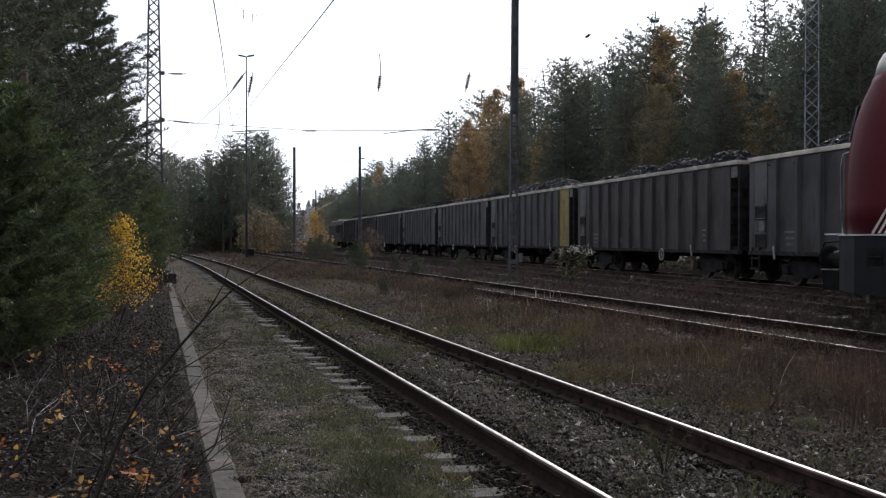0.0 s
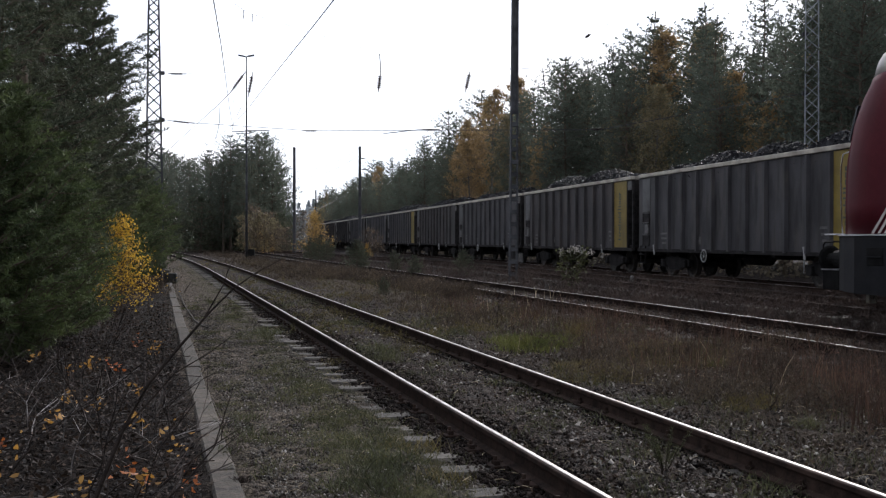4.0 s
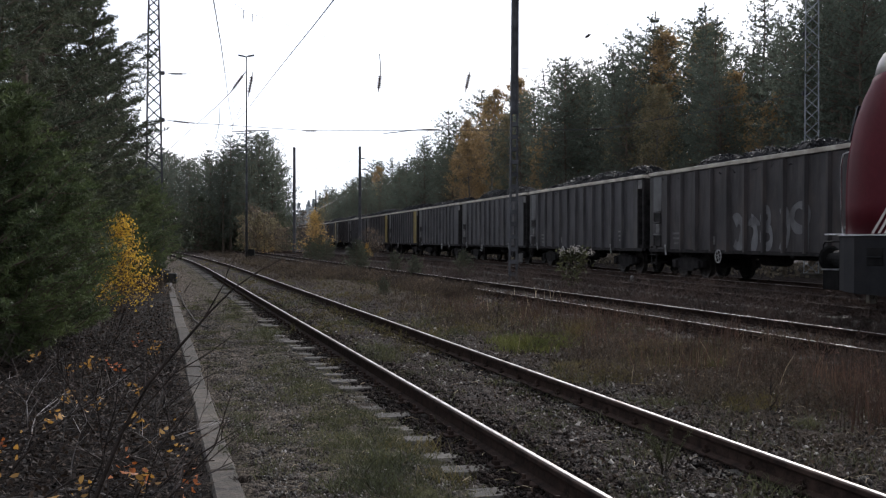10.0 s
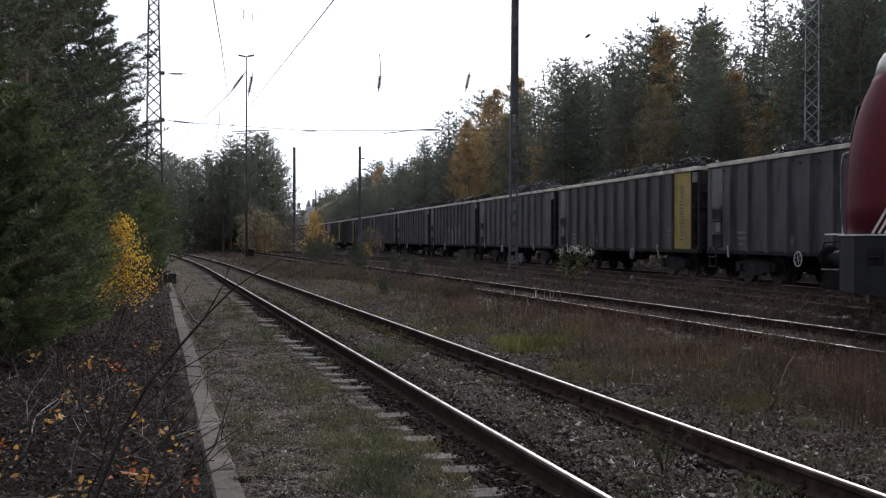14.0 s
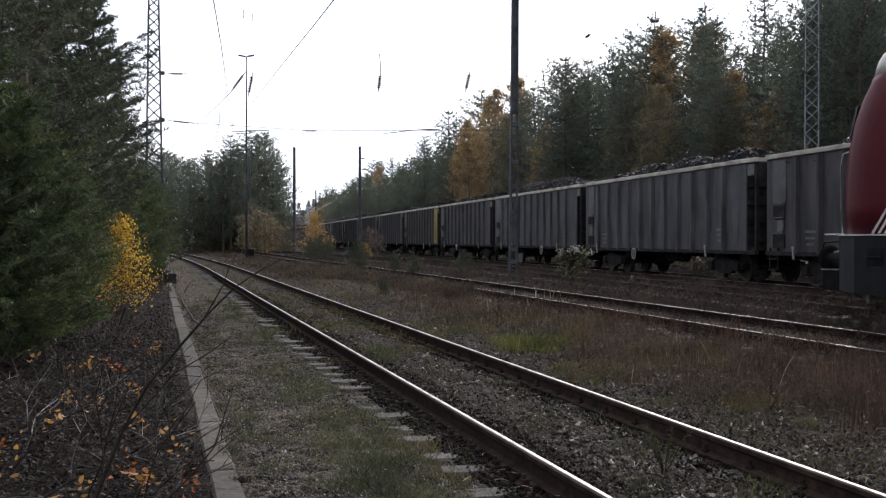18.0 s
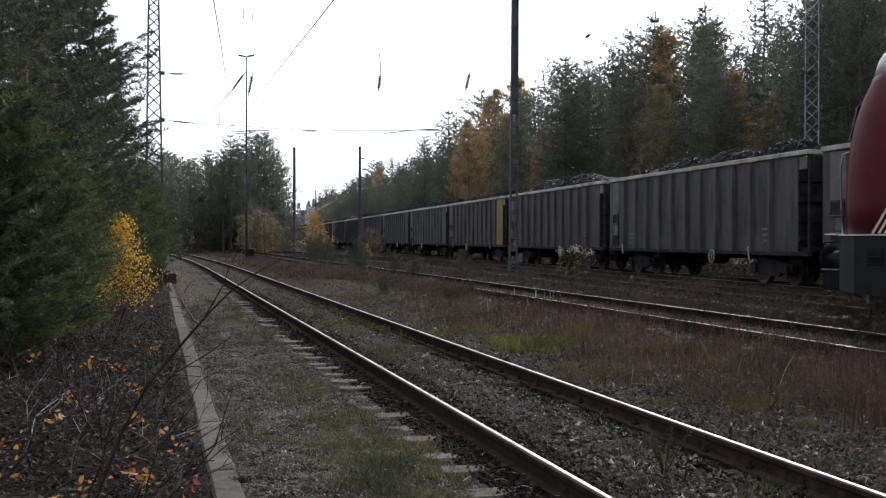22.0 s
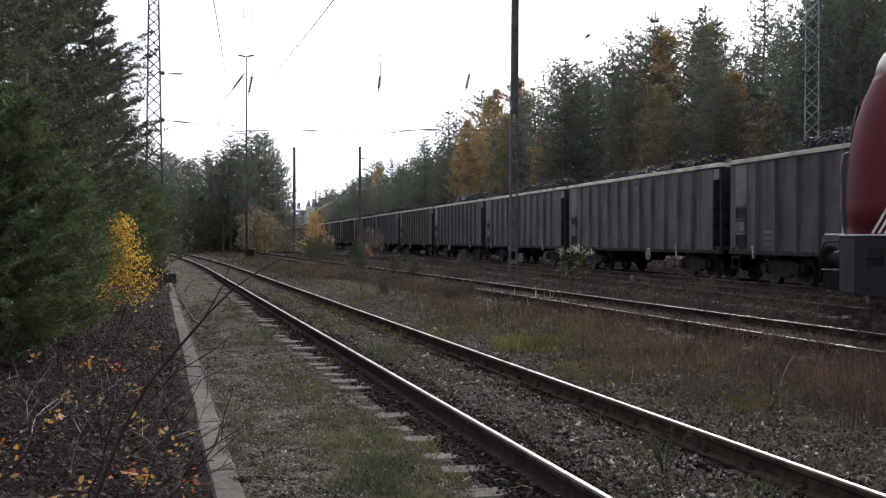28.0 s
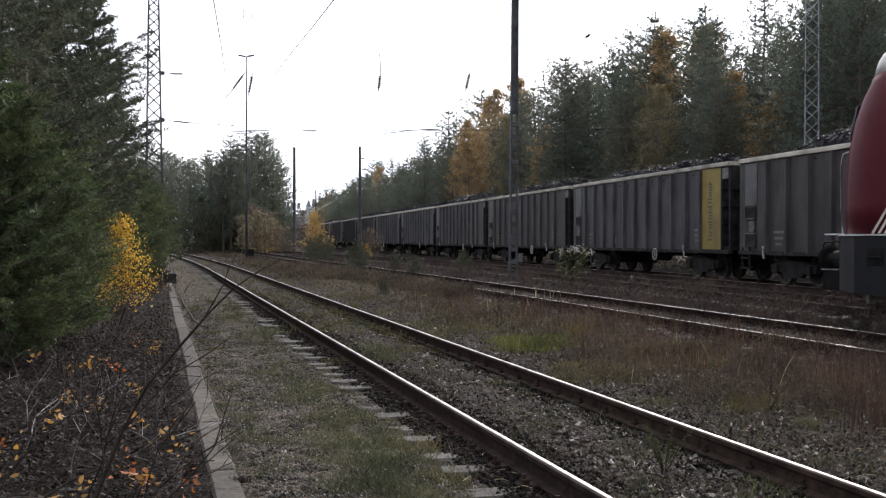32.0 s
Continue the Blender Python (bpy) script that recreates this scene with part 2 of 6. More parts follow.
M_BLOCK = material("tarred_block", (0.02, 0.02, 0.02), (0.05, 0.048, 0.045), 6, 0.8)


def ground_material():
    """Litter, sandy path, dark stony track bed and brown turf, by strips that run along the near track."""
    m = bpy.data.materials.new("yard_ground")
    m.use_nodes = True
    t = m.node_tree
    t.nodes.clear()
    n, link = t.nodes.new, t.links.new

    def maths(op, a, b=None, c=None):
        k = n("ShaderNodeMath")
        k.operation = op
        for i, v in enumerate((a, b, c)):
            if v is None:
                continue
            if isinstance(v, (int, float)):
                k.inputs[i].default_value = v
            else:
                link(v, k.inputs[i])
        return k.outputs[0]

    def noise_at(scale, detail=5):
        k = n("ShaderNodeTexNoise")
        k.inputs["Scale"].default_value, k.inputs["Detail"].default_value = scale, detail
        link(geo.outputs["Position"], k.inputs[0])
        return k.outputs[0]

    def tone(value, a, b, p=0.455, q=0.6):
        k = n("ShaderNodeValToRGB")
        k.color_ramp.elements[0].position, k.color_ramp.elements[0].color = p, (*a, 1)
        k.color_ramp.elements[1].position, k.color_ramp.elements[1].color = q, (*b, 1)
        link(value, k.inputs[0])
        return k.outputs[0]

    def blend(f, a, b):
        k = n("ShaderNodeMix")
        k.data_type = "RGBA"
        link(f, k.inputs[0]), link(a, k.inputs[6]), link(b, k.inputs[7])
        return k.outputs[2]

    geo = n("ShaderNodeNewGeometry")
    xyz = n("ShaderNodeSeparateXYZ")
    link(geo.outputs["Position"], xyz.inputs[0])
    u = maths("MULTIPLY_ADD", xyz.outputs[1], 0.268, xyz.outputs[0])
    wobble = maths("MULTIPLY_ADD", noise_at(0.9), 1.2, -0.6)
    u = maths("ADD", u, wobble)
    mid, fine, grit = noise_at(2.5), noise_at(14), noise_at(48, 8)

    def step(at, soft):
        return maths("SMOOTH_MIN", maths("MAXIMUM", maths("MULTIPLY_ADD", u, 1 / soft, 0.5 - at / soft), 0.0), 1.0, 0.05)

    speck = maths("MULTIPLY_ADD", grit, 0.7, maths("MULTIPLY", fine, 0.35))
    litter = tone(speck, (0.0045, 0.0035, 0.003), (0.026, 0.0195, 0.0155))
    sand = tone(speck, (0.025, 0.0205, 0.016), (0.148, 0.121, 0.095))
    moss = tone(speck, (0.016, 0.018, 0.008), (0.07, 0.066, 0.032))
    gravel = tone(speck, (0.009, 0.007, 0.0058), (0.062, 0.048, 0.04))
    turf = tone(speck, (0.016, 0.012, 0.008), (0.082, 0.061, 0.042))
    patch = maths("MULTIPLY", maths("SUBTRACT", mid, 0.5), 5.0)
    patch = maths("MINIMUM", maths("MAXIMUM", patch, 0.0), 0.85)
    path_edge = maths("MULTIPLY", step(1.35, 0.6), 0.8)
    sand = blend(maths("MAXIMUM", maths("MULTIPLY", patch, 0.32), maths("MULTIPLY", path_edge, maths("ADD", patch, 0.35))), sand, moss)
    turf = blend(maths("MULTIPLY", patch, 0.3), turf, moss)
    col = blend(step(0.4, 0.25), litter, sand)
    col = blend(step(2.1, 0.5), col, gravel)
    col = blend(step(5.6, 1.8), col, turf)
    # Dark gravel, its colour darkened further for the shade before the train.
    shaded_cinder = tone(speck, (0.008, 0.0064, 0.0058), (0.048, 0.037, 0.032))
    col = blend(step(10.3, 0.8), col, shaded_cinder)
    far = maths("MULTIPLY", step(8.0, 0.6), maths("SUBTRACT", 1.0, step(10.8, 0.8)))
    col = blend(far, col, gravel)
    b = n("ShaderNodeBsdfPrincipled")
    b.inputs["Roughness"].default_value = 0.95
    b.inputs["Specular IOR Level"].default_value = 0.06
    link(col, b.inputs["Base Color"])
    bp = n("ShaderNodeBump")
    bp.inputs["Strength"].default_value, bp.inputs["Distance"].default_value = 1.0, 0.09
    link(speck, bp.inputs["Height"])
    link(bp.outputs[0], b.inputs["Normal"])
    o = n("ShaderNodeOutputMaterial")
    link(b.outputs[0], o.inputs[0])
    return m


M_GROUND = ground_material()


# ---- mesh building ----
class Shape:
    """Collects vertices and faces of one part."""

    def __init__(self):
        self.v, self.f = [], []

    def box(self, x0, x1, y0, y1, z0, z1, c=0.0):
        """A box, its edges cut by c."""
        if c <= 0:
            i = len(self.v)
            self.v += [(x, y, z) for x in (x0, x1) for y in (y0, y1) for z in (z0, z1)]
            self.f += [tuple(i + k for k in q) for q in ((0, 1, 3, 2), (4, 6, 7, 5), (0, 4, 5, 1), (2, 3, 7, 6), (0, 2, 6, 4), (1, 5, 7, 3))]
            return self
        bm = bmesh.new()
        bmesh.ops.create_cube(bm, size=1)
        for p in bm.verts:
            p.co = Vector(((x0 + x1) / 2 + p.co.x * (x1 - x0), (y0 + y1) / 2 + p.co.y * (y1 - y0), (z0 + z1) / 2 + p.co.z * (z1 - z0)))
        bmesh.ops.bevel(bm, geom=list(bm.edges), offset=c, segments=1, affect="EDGES", profile=0.5)
        return self.take(bm)

    def take(self, bm):
        i = len(self.v)
        bm.verts.index_update()
        self.v += [tuple(p.co) for p in bm.verts]
        self.f += [tuple(i + p.index for p in f.verts) for f in bm.faces]
        bm.free()
        return self

    def tube(self, points, radii, n=6, caps=True):
        """A tube along points."""
        pts = [Vector(p) for p in points]
        if not isinstance(radii, (list, tuple)):
            radii = [radii] * len(pts)
        start = len(self.v)
        for k, p in enumerate(pts):
            d = (pts[min(k + 1, len(pts) - 1)] - pts[max(k - 1, 0)]).normalized()
            a = d.cross(Vector((0, 0, 1)) if abs(d.z) < 0.9 else Vector((1, 0, 0))).normalized()
            b = d.cross(a)
            for j in range(n):
                w = 2 * math.pi * j / n
                self.v.append(tuple(p + (a * math.cos(w) + b * math.sin(w)) * radii[k]))
        for k in range(len(pts) - 1):
            for j in range(n):
                p, q = start + k * n + j, start + k * n + (j + 1) % n
                self.f.append((p, q, q + n, p + n))
        if caps:
            self.f.append(tuple(start + j for j in range(n))[::-1])
            self.f.append(tuple(start + (len(pts) - 1) * n + j for j in range(n)))
        return self

    def beam(self, p, q, w, h=None):
        """A square bar from p to q."""
        h = h or w
        p, q = Vector(p), Vector(q)
        d = (q - p).normalized()
        a = d.cross(Vector((0, 0, 1)) if abs(d.z) < 0.95 else Vector((0, 1, 0))).normalized()
        b = d.cross(a)
        i = len(self.v)
        for e in (p, q):
            self.v += [tuple(e + a * s * w / 2 + b * t * h / 2) for s, t in ((-1, -1), (1, -1), (1, 1), (-1, 1))]
        self.f += [tuple(i + k for k in f) for f in ((0, 1, 2, 3), (7, 6, 5, 4), (0, 4, 5, 1), (1, 5, 6, 2), (2, 6, 7, 3), (3, 7, 4, 0))]
        return self

    def loft(self, rings, closed=True, caps=True):
        """Skin over rings of equal count."""
        i, n = len(self.v), len(rings[0])
        for r in rings:
            self.v += [tuple(p) for p in r]
        for k in range(len(rings) - 1):
            for j in range(n if closed else n - 1):
                p, q = i + k * n + j, i + k * n + (j + 1) % n
                self.f.append((p, q, q + n, p + n))
        if caps:
            self.f.append(tuple(i + j for j in range(n))[::-1])
            self.f.append(tuple(i + (len(rings) - 1) * n + j for j in range(n)))
        return self

    def ring(self, centre, axis, r, thick, n=20, m=6):
        """A torus round axis 'x', 'y' or 'z'."""
        i = len(self.v)
        for k in range(n):
            a = 2 * math.pi * k / n
            for j in range(m):
                b = 2 * math.pi * j / m
                u, w, h = (r + thick * math.cos(b)) * math.cos(a), (r + thick * math.cos(b)) * math.sin(a), thick * math.sin(b)
                p = {"x": (h, u, w), "y": (u, h, w), "z": (u, w, h)}[axis]
                self.v.append((centre[0] + p[0], centre[1] + p[1], centre[2] + p[2]))
        for k in range(n):
            for j in range(m):
                a, b = i + k * m, i + ((k + 1) % n) * m
                self.f.append((a + j, b + j, b + (j + 1) % m, a + (j + 1) % m))
        return self


def mesh_of(name, shape, mat, smooth=False):
    me = bpy.data.meshes.new(name)
    if isinstance(shape, Shape):
        me.from_pydata(shape.v, [], shape.f)
        bm = bmesh.new()
        bm.from_mesh(me)
        if len(bm.faces) < 20000:
            bmesh.ops.recalc_face_normals(bm, faces=list(bm.faces))
        bm.to_mesh(me)
        bm.free()
    else:
        v, f = shape
        me.vertices.add(len(v))
        me.vertices.foreach_set("co", np.asarray(v, dtype=np.float32).ravel())
        k = f.shape[1]
        me.loops.add(f.size)
        me.loops.foreach_set("vertex_index", np.asarray(f, dtype=np.int32).ravel())
        me.polygons.add(len(f))
        me.polygons.foreach_set("loop_start", np.arange(0, f.size, k, dtype=np.int32))
        me.update(calc_edges=True)
    me.materials.append(mat)
    if smooth:
        me.polygons.foreach_set("use_smooth", [True] * len(me.polygons))
    me.update()
    return me


def part(name, shape, mat, parent, label="", smooth=False, at=None):
    """One mesh object under a thing or a part; shape may be a finished mesh."""
    me = shape if isinstance(shape, bpy.types.Mesh) else mesh_of(name, shape, mat, smooth)
    ob = new(name, me)
    ob.parent = parent
    if at is not None:
        ob.matrix_basis = at
    return tagged(ob, label)


def thing(name, m, label, category, group="", kind=""):
    ob = new(name)
    ob.matrix_basis = m
    return tagged(ob, label, category, group, kind)


def single(name, shape, mat, m, label, category, group="", kind="", smooth=False):
    ob = new(name, mesh_of(name, shape, mat, smooth))
    ob.matrix_basis = m
    return tagged(ob, label, category, group, kind)


def at_view(px, y, z=0.0):
    """The place on the sight line of column px at y metres ahead."""
    return Vector(((px - 784) / 1893.0 * y, y, z))


# ---- plan: lines of the tracks, x as a function of y ----
SLOPE_A, SLOPE_D = -0.268, -0.206
Z_A, Z_B, Z_C, Z_D = 0.16, 0.27, 0.37, 0.235


def line_a(y):
    return 3.27 + SLOPE_A * y - 0.00042 * max(y - 45, 0) ** 2


def line_b(y):
    return 9.27 + SLOPE_A * y


def line_c(y):
    return 12.05 + SLOPE_D * y - (0.0021 * max(y - 40, 0) ** 2 if y < 70 else 1.89 + 0.126 * (y - 70))


def line_d(y):
    return 17.19 + SLOPE_D * y


# ---- ground ----
def height(u, y):
    h = np.interp(u, [-60, -12, -3, -0.2, 0.3, 1.85, 1.95, 2.18, 2.25, 2.62, 2.75, 3.78, 3.88, 4.3, 4.55, 7.6, 8.4, 10.2, 11, 60], [0.9, 0.5, 0.12, 0.0, 0.0, 0.0, -0.03, -0.03, -0.02, -0.02, 0.014, 0.014, -0.025, -0.025, 0.02, 0.05, 0.11, 0.11, 0.06, 0.06])
    return h


def build_ground():
    us = np.concatenate([-np.geomspace(1500, 6, 26), np.arange(-5.8, 11, 0.14), np.geomspace(11.2, 1500, 34)])
    ys = np.concatenate([-np.geomspace(1200, 4, 12), np.arange(-3, 4, 0.6), np.arange(4, 16, 0.12), np.geomspace(16.2, 2500, 110)])
    uu, yy = np.meshgrid(us, ys)
    zz = height(uu, yy)
    rng = np.random.default_rng(3)
    rough = np.where((uu > -6) & (uu < 2.2), 0.012, 0.02) * (np.abs(yy) < 120)
    left = (uu < 0.25) & (uu > -8)
    zz = zz + rng.normal(0, 1, zz.shape) * rough + np.where(left, 0.05 * np.sin(uu * 3.1 + yy * 1.7) * np.sin(yy * 2.3 - uu), 0)
    xx = uu + SLOPE_A * yy
    v = np.stack([xx, yy, zz], -1).reshape(-1, 3)
    h, w = uu.shape
    i = (np.arange(h - 1)[:, None] * w + np.arange(w - 1)[None]).ravel()
    f = np.stack([i, i + 1, i + w + 1, i + w], -1)
    ob = new("ground", mesh_of("ground", (v, f), M_GROUND, True))
    tagged(ob, "brown weedy gravel ground of a rail yard", "ground", kind="structure")


build_ground()


# ---- tracks ----
RAIL = [(-0.0625, 0), (0.0625, 0), (0.0625, 0.012), (0.012, 0.028), (0.009, 0.1), (0.03, 0.112), (0.0335, 0.12), (0.0335, 0.143), (0.028, 0.149),
        (-0.028, 0.149), (-0.0335, 0.143), (-0.0335, 0.12), (-0.03, 0.112), (-0.009, 0.1), (-0.012, 0.028), (-0.0625, 0.012)]


def track(name, line, z, ys, label, sleeper_from, sleeper_to, gap=0.6, head=None, head_label="bright worn rail head", band=(-0.004, 0.023)):
    base = thing(name, pose(0, 0, z), label, "railway track", "railway tracks", "structure")
    for side in (-0.7525, 0.7525):
        rings, top = [], []
        for y in ys:
            d = Vector((line(y + 0.5) - line(y - 0.5), 1, 0)).normalized()
            nrm = Vector((d.y, -d.x, 0))
            c = Vector((line(y), y, 0)) + nrm * side
            rings.append([c + nrm * a + Vector((0, 0, b - 0.149)) for a, b in RAIL])
            top.append([c + nrm * a + Vector((0, 0, b)) for a, b in ((band[0] - 0.002, -0.001), (band[1] + 0.002, -0.001), (band[1], 0.0025), (band[0], 0.0025))])
        rail = part("rail", Shape().loft(rings), M_RUST, base, "rusty steel rail")
        part("running_surface", Shape().loft(top), head or M_RAILTOP, rail, head_label)
    n = int((sleeper_to - sleeper_from) / gap)
    clip = mesh_of("rail_clip", Shape().box(-0.13, 0.13, -0.06, 0.06, -0.155, -0.138, 0.004).box(-0.1, -0.055, -0.035, 0.035, -0.14, -0.105, 0.006).box(0.055, 0.1, -0.035, 0.035, -0.14, -0.105, 0.006).tube([(-0.085, 0, -0.11), (-0.085, 0, -0.075)], 0.014, 6).tube([(0.085, 0, -0.11), (0.085, 0, -0.075)], 0.014, 6), M_RUST)
    sl = Shape().box(-1.28, 1.28, -0.125, 0.125, -0.2, 0, 0.02)
    me = mesh_of("sleeper", sl, M_SLEEPER)
    rng = random.Random(name)
    for k in range(n):
        y = sleeper_from + k * gap * math.cos(math.atan(SLOPE_A))
        d = line(y + 0.5) - line(y - 0.5)
        part("sleeper", me, None, base, at=Matrix.Translation((line(y) + rng.uniform(-0.02, 0.02), y, -0.15 + rng.uniform(-0.03, -0.002))) @ pose(0, 0, 0, rng.uniform(-1, 1), rng.uniform(-0.6, 0.6), -math.degrees(math.atan(d)) + rng.uniform(-2.5, 2.5)))
        if y < 45:
            for side in (-0.7525, 0.7525):
                part("rail_clip", clip, None, base, at=pose(line(y) + side / math.cos(math.atan(d)), y - side * d, 0, 0, 0, -math.degrees(math.atan(d))))
    return base


track("near_track", line_a, Z_A, [-30, -10, 0, 5, 10, 15, 20, 25, 30, 35, 40, 45, 50, 55, 60, 65, 70, 75, 80, 85, 90, 95, 100, 110, 120, 130], "railway track with rusty rails and concrete sleepers", 3.0, 92)
track("middle_track", line_b, Z_B, [-60, 0, 20, 40, 60, 80, 120, 200, 320], "weedy railway track with rusty rails", 9, 110, band=(-0.002, 0.013))
track("loco_track", line_c, Z_C, [-80, 0, 20, 40, 45, 50, 55, 60, 65, 70, 75, 80, 90, 100, 120, 140], "overgrown siding joining the middle track", 8, 100, head=M_RUST, head_label="rusted rail head")
track("far_track", line_d, Z_D, [-420, -200, 0, 50, 100, 200, 400, 600], "main railway track under the coal train", 10, 110)


# ---- concrete kerb beside the path ----
def kerb():
    base = thing("kerb", pose(0.44, 0, 0.0, 0, 0, math.degrees(math.atan(0.2675))), "weathered concrete kerb along the path", "kerb", kind="structure")
    me = mesh_of("kerb_stone", Shape().box(-0.1, 0.09, -0.994, 0.994, -0.25, 0.03, 0.018), M_KERB)
    rng = random.Random(5)
    for k in range(20):
        part("kerb_stone", me, None, base, at=pose(rng.uniform(-0.008, 0.008), 2.5 + k * 2.0, rng.uniform(-0.01, 0.006), rng.uniform(-0.4, 0.4), rng.uniform(-1.5, 1.5), rng.uniform(-0.3, 0.3)))


kerb()


# ---- the coal wagons ----
WAGON_LEN, BODY_LEN, SIDE_LEN = 15.80, 15.15, 14.55
HEADING = 90 + math.degrees(math.atan(-SLOPE_D))


def coal_heap(d, rng, kind):
    """A humped sheet of coal with loose lumps on it."""
    p1, p2, low = ((12.5, 0.6, 0.5), (9.0, 2.1, 0.62), (15.5, 4.0, 0.4))[kind]

    def hump(a, b):
        return np.sin(np.pi * np.clip(b, 0, 1)) ** 0.6 * (low + 0.5 * np.sin(a * p1 + p2) ** 2) * np.minimum(1, np.minimum(7 * a, 7 * (1 - a)))

    v, f = [], []
    nx, ny = 90, 14
    for i in range(nx + 1):
        for j in range(ny + 1):
            a, b = i / nx, j / ny
            v.append((-SIDE_LEN * a * 0.985 - 0.1 + rng.uniform(-0.06, 0.06), (b - 0.5) * 2.66 + rng.uniform(-0.06, 0.06), 3.45 + float(hump(a, b)) * 0.8 + rng.uniform(-0.07, 0.1)))
    for i in range(nx):
        for j in range(ny):
            k = i * (ny + 1) + j
            f.append((k, k + 1, k + ny + 2, k + ny + 1))
    s = Shape()
    s.v, s.f = v, f
    d["coal", kind] = mesh_of("coal_load", s, M_COAL)
    vv, ff = stones(2000, lambda q, n: np.stack([-SIDE_LEN * (0.02 + 0.96 * q.random(n)), (q.random(n) - 0.5) * 2.5, np.zeros(n)], -1), 0.04, 0.11, 4 + kind)
    g = vv.reshape(-1, 6, 3)
    c = g.mean(1)
    g[:, :, 2] += (3.5 + hump(-c[:, 0] / SIDE_LEN, c[:, 1] / 2.66 + 0.5) * 0.8)[:, None]
    d["lumps", kind] = mesh_of("coal_lump", (g.reshape(-1, 3), ff), M_LUMP)


def wagon_meshes():
    """Meshes that all wagons share."""
    d = {}
    d["side"] = mesh_of("side_wall", Shape().box(-SIDE_LEN, 0, -0.02, 0.02, 0.98, 3.66), M_WAGON)
    d["corner"] = mesh_of("corner_post", Shape().beam((0, 0, 0.9), (0, 0, 3.66), 0.09), M_UNDER)
    p = []
    for z in (0.95, 3.62):
        p.append([(-0.10, 0, z), (-0.05, 0.095, z), (0.05, 0.095, z), (0.10, 0, z)])
    d["post"] = mesh_of("side_post", Shape().loft(p), M_WAGON)
    d["chord"] = mesh_of("top_chord", Shape().box(-BODY_LEN, 0, -0.06, 0.09, 3.64, 3.77, 0.012), M_CHORD)
    d["sill"] = mesh_of("bottom_sill", Shape().box(-BODY_LEN, 0, -0.05, 0.07, 0.88, 1.0, 0.01), M_UNDER)
    e = Shape().box(-0.02, 0.02, -1.32, 1.32, 1.0, 3.66)
    for z in (1.35, 1.9, 2.45, 3.0):
        e.box(0.02, 0.10, -1.32, 1.32, z - 0.07, z + 0.07)
    d["end"] = mesh_of("end_wall", e, M_UNDER)
    d["endchord"] = mesh_of("end_chord", Shape().box(-0.06, 0.08, -1.36, 1.36, 3.64, 3.765, 0.012), M_CHORD)
    u = Shape().box(-BODY_LEN + 0.05, -0.05, -1.25, 1.25, 1.0, 1.12)
    u.box(-BODY_LEN, 0, -0.22, 0.22, 0.72, 1.0)
    for x in (-2.6, -5, -7.5, -10, -12.55):
        u.box(x - 0.12, x + 0.12, -1.3, 1.3, 0.82, 1.0)
    d["frame"] = mesh_of("underframe", u, M_UNDER)
    d["tank"] = mesh_of("brake_cylinder", Shape().tube([(-6.6, 0.3, 0.72), (-8.0, 0.3, 0.72)], 0.2, 12), M_UNDER, True)
    rng = random.Random(11)
    # coal heap: a humped sheet with lumps
    for kind in range(3):
        coal_heap(d, rng, kind)
    w = Shape()
    for yy in (-0.75, 0.75):
        s1 = 1 if yy > 0 else -1
        rings = []
        for k in range(22):
            t = 2 * math.pi * k / 22
            rings.append([(r * math.cos(t), yy + s1 * o, r * math.sin(t)) for o, r in ((0.06, 0.09), (0.04, 0.36), (0.065, 0.40), (0.065, 0.46), (-0.06, 0.465), (-0.07, 0.49), (-0.09, 0.49), (-0.09, 0.40), (-0.05, 0.36), (-0.06, 0.09))])
        rings.append(rings[0])
        w.loft(rings, closed=False, caps=False)
    w.tube([(0, -1.02, 0), (0, 1.02, 0)], 0.085, 10)
    d["wheelset"] = mesh_of("wheelset", w, M_WHEEL)
    b = Shape()
    for yy in (-1.0, 1.0):
        b.loft([[(x, yy + o, z) for x, z in ((-1.25, 0.62), (-1.2, 0.40), (-0.65, 0.40), (-0.4, 0.26), (0.4, 0.26), (0.65, 0.40), (1.2, 0.40), (1.25, 0.62), (0.5, 0.72), (-0.5, 0.72))] for o in (-0.07, 0.07)])
        for x in (-0.9, 0.9):
            b.box(x - 0.14, x + 0.14, yy - 0.1, yy + 0.16, 0.34, 0.62, 0.03)
        for k in range(3):
            b.tube([(-0.2 + 0.2 * k, yy, 0.3), (-0.2 + 0.2 * k, yy, 0.66)], 0.07, 8)
    b.box(-0.2, 0.2, -1.0, 1.0, 0.5, 0.78)
    d["bogie"] = mesh_of("bogie", b, M_UNDER)
    d["buffer"] = mesh_of("buffer", Shape().tube([(0, 0, 0), (0.36, 0, 0), (0.36, 0, 0), (0.4, 0, 0)], [0.1, 0.1, 0.22, 0.22], 12), M_UNDER)
    d["coupling"] = mesh_of("coupling_hook", Shape().box(0, 0.34, -0.05, 0.05, -0.1, 0.08, 0.02), M_UNDER)
    hw = Shape().ring((0, 0, 0), "y", 0.2, 0.017, 20, 6)
    for k in range(3):
        a = math.pi * k / 3 + 0.3
        hw.beam((0.2 * math.cos(a), 0, 0.2 * math.sin(a)), (-0.2 * math.cos(a), 0, -0.2 * math.sin(a)), 0.014)
    d["handwheel"] = mesh_of("handbrake_wheel", hw, M_WHITE, True)
    d["panel"] = mesh_of("label_board", Shape().box(-0.36, 0.36, 0, 0.012, -0.6, 0.62, 0.004), M_BOARD)
    # Flat dark panel with a step frame; the recess shade is its colour.
    rc = Shape().box(-0.3, 0.3, 0.0, 0.012, -0.17, 0.17)
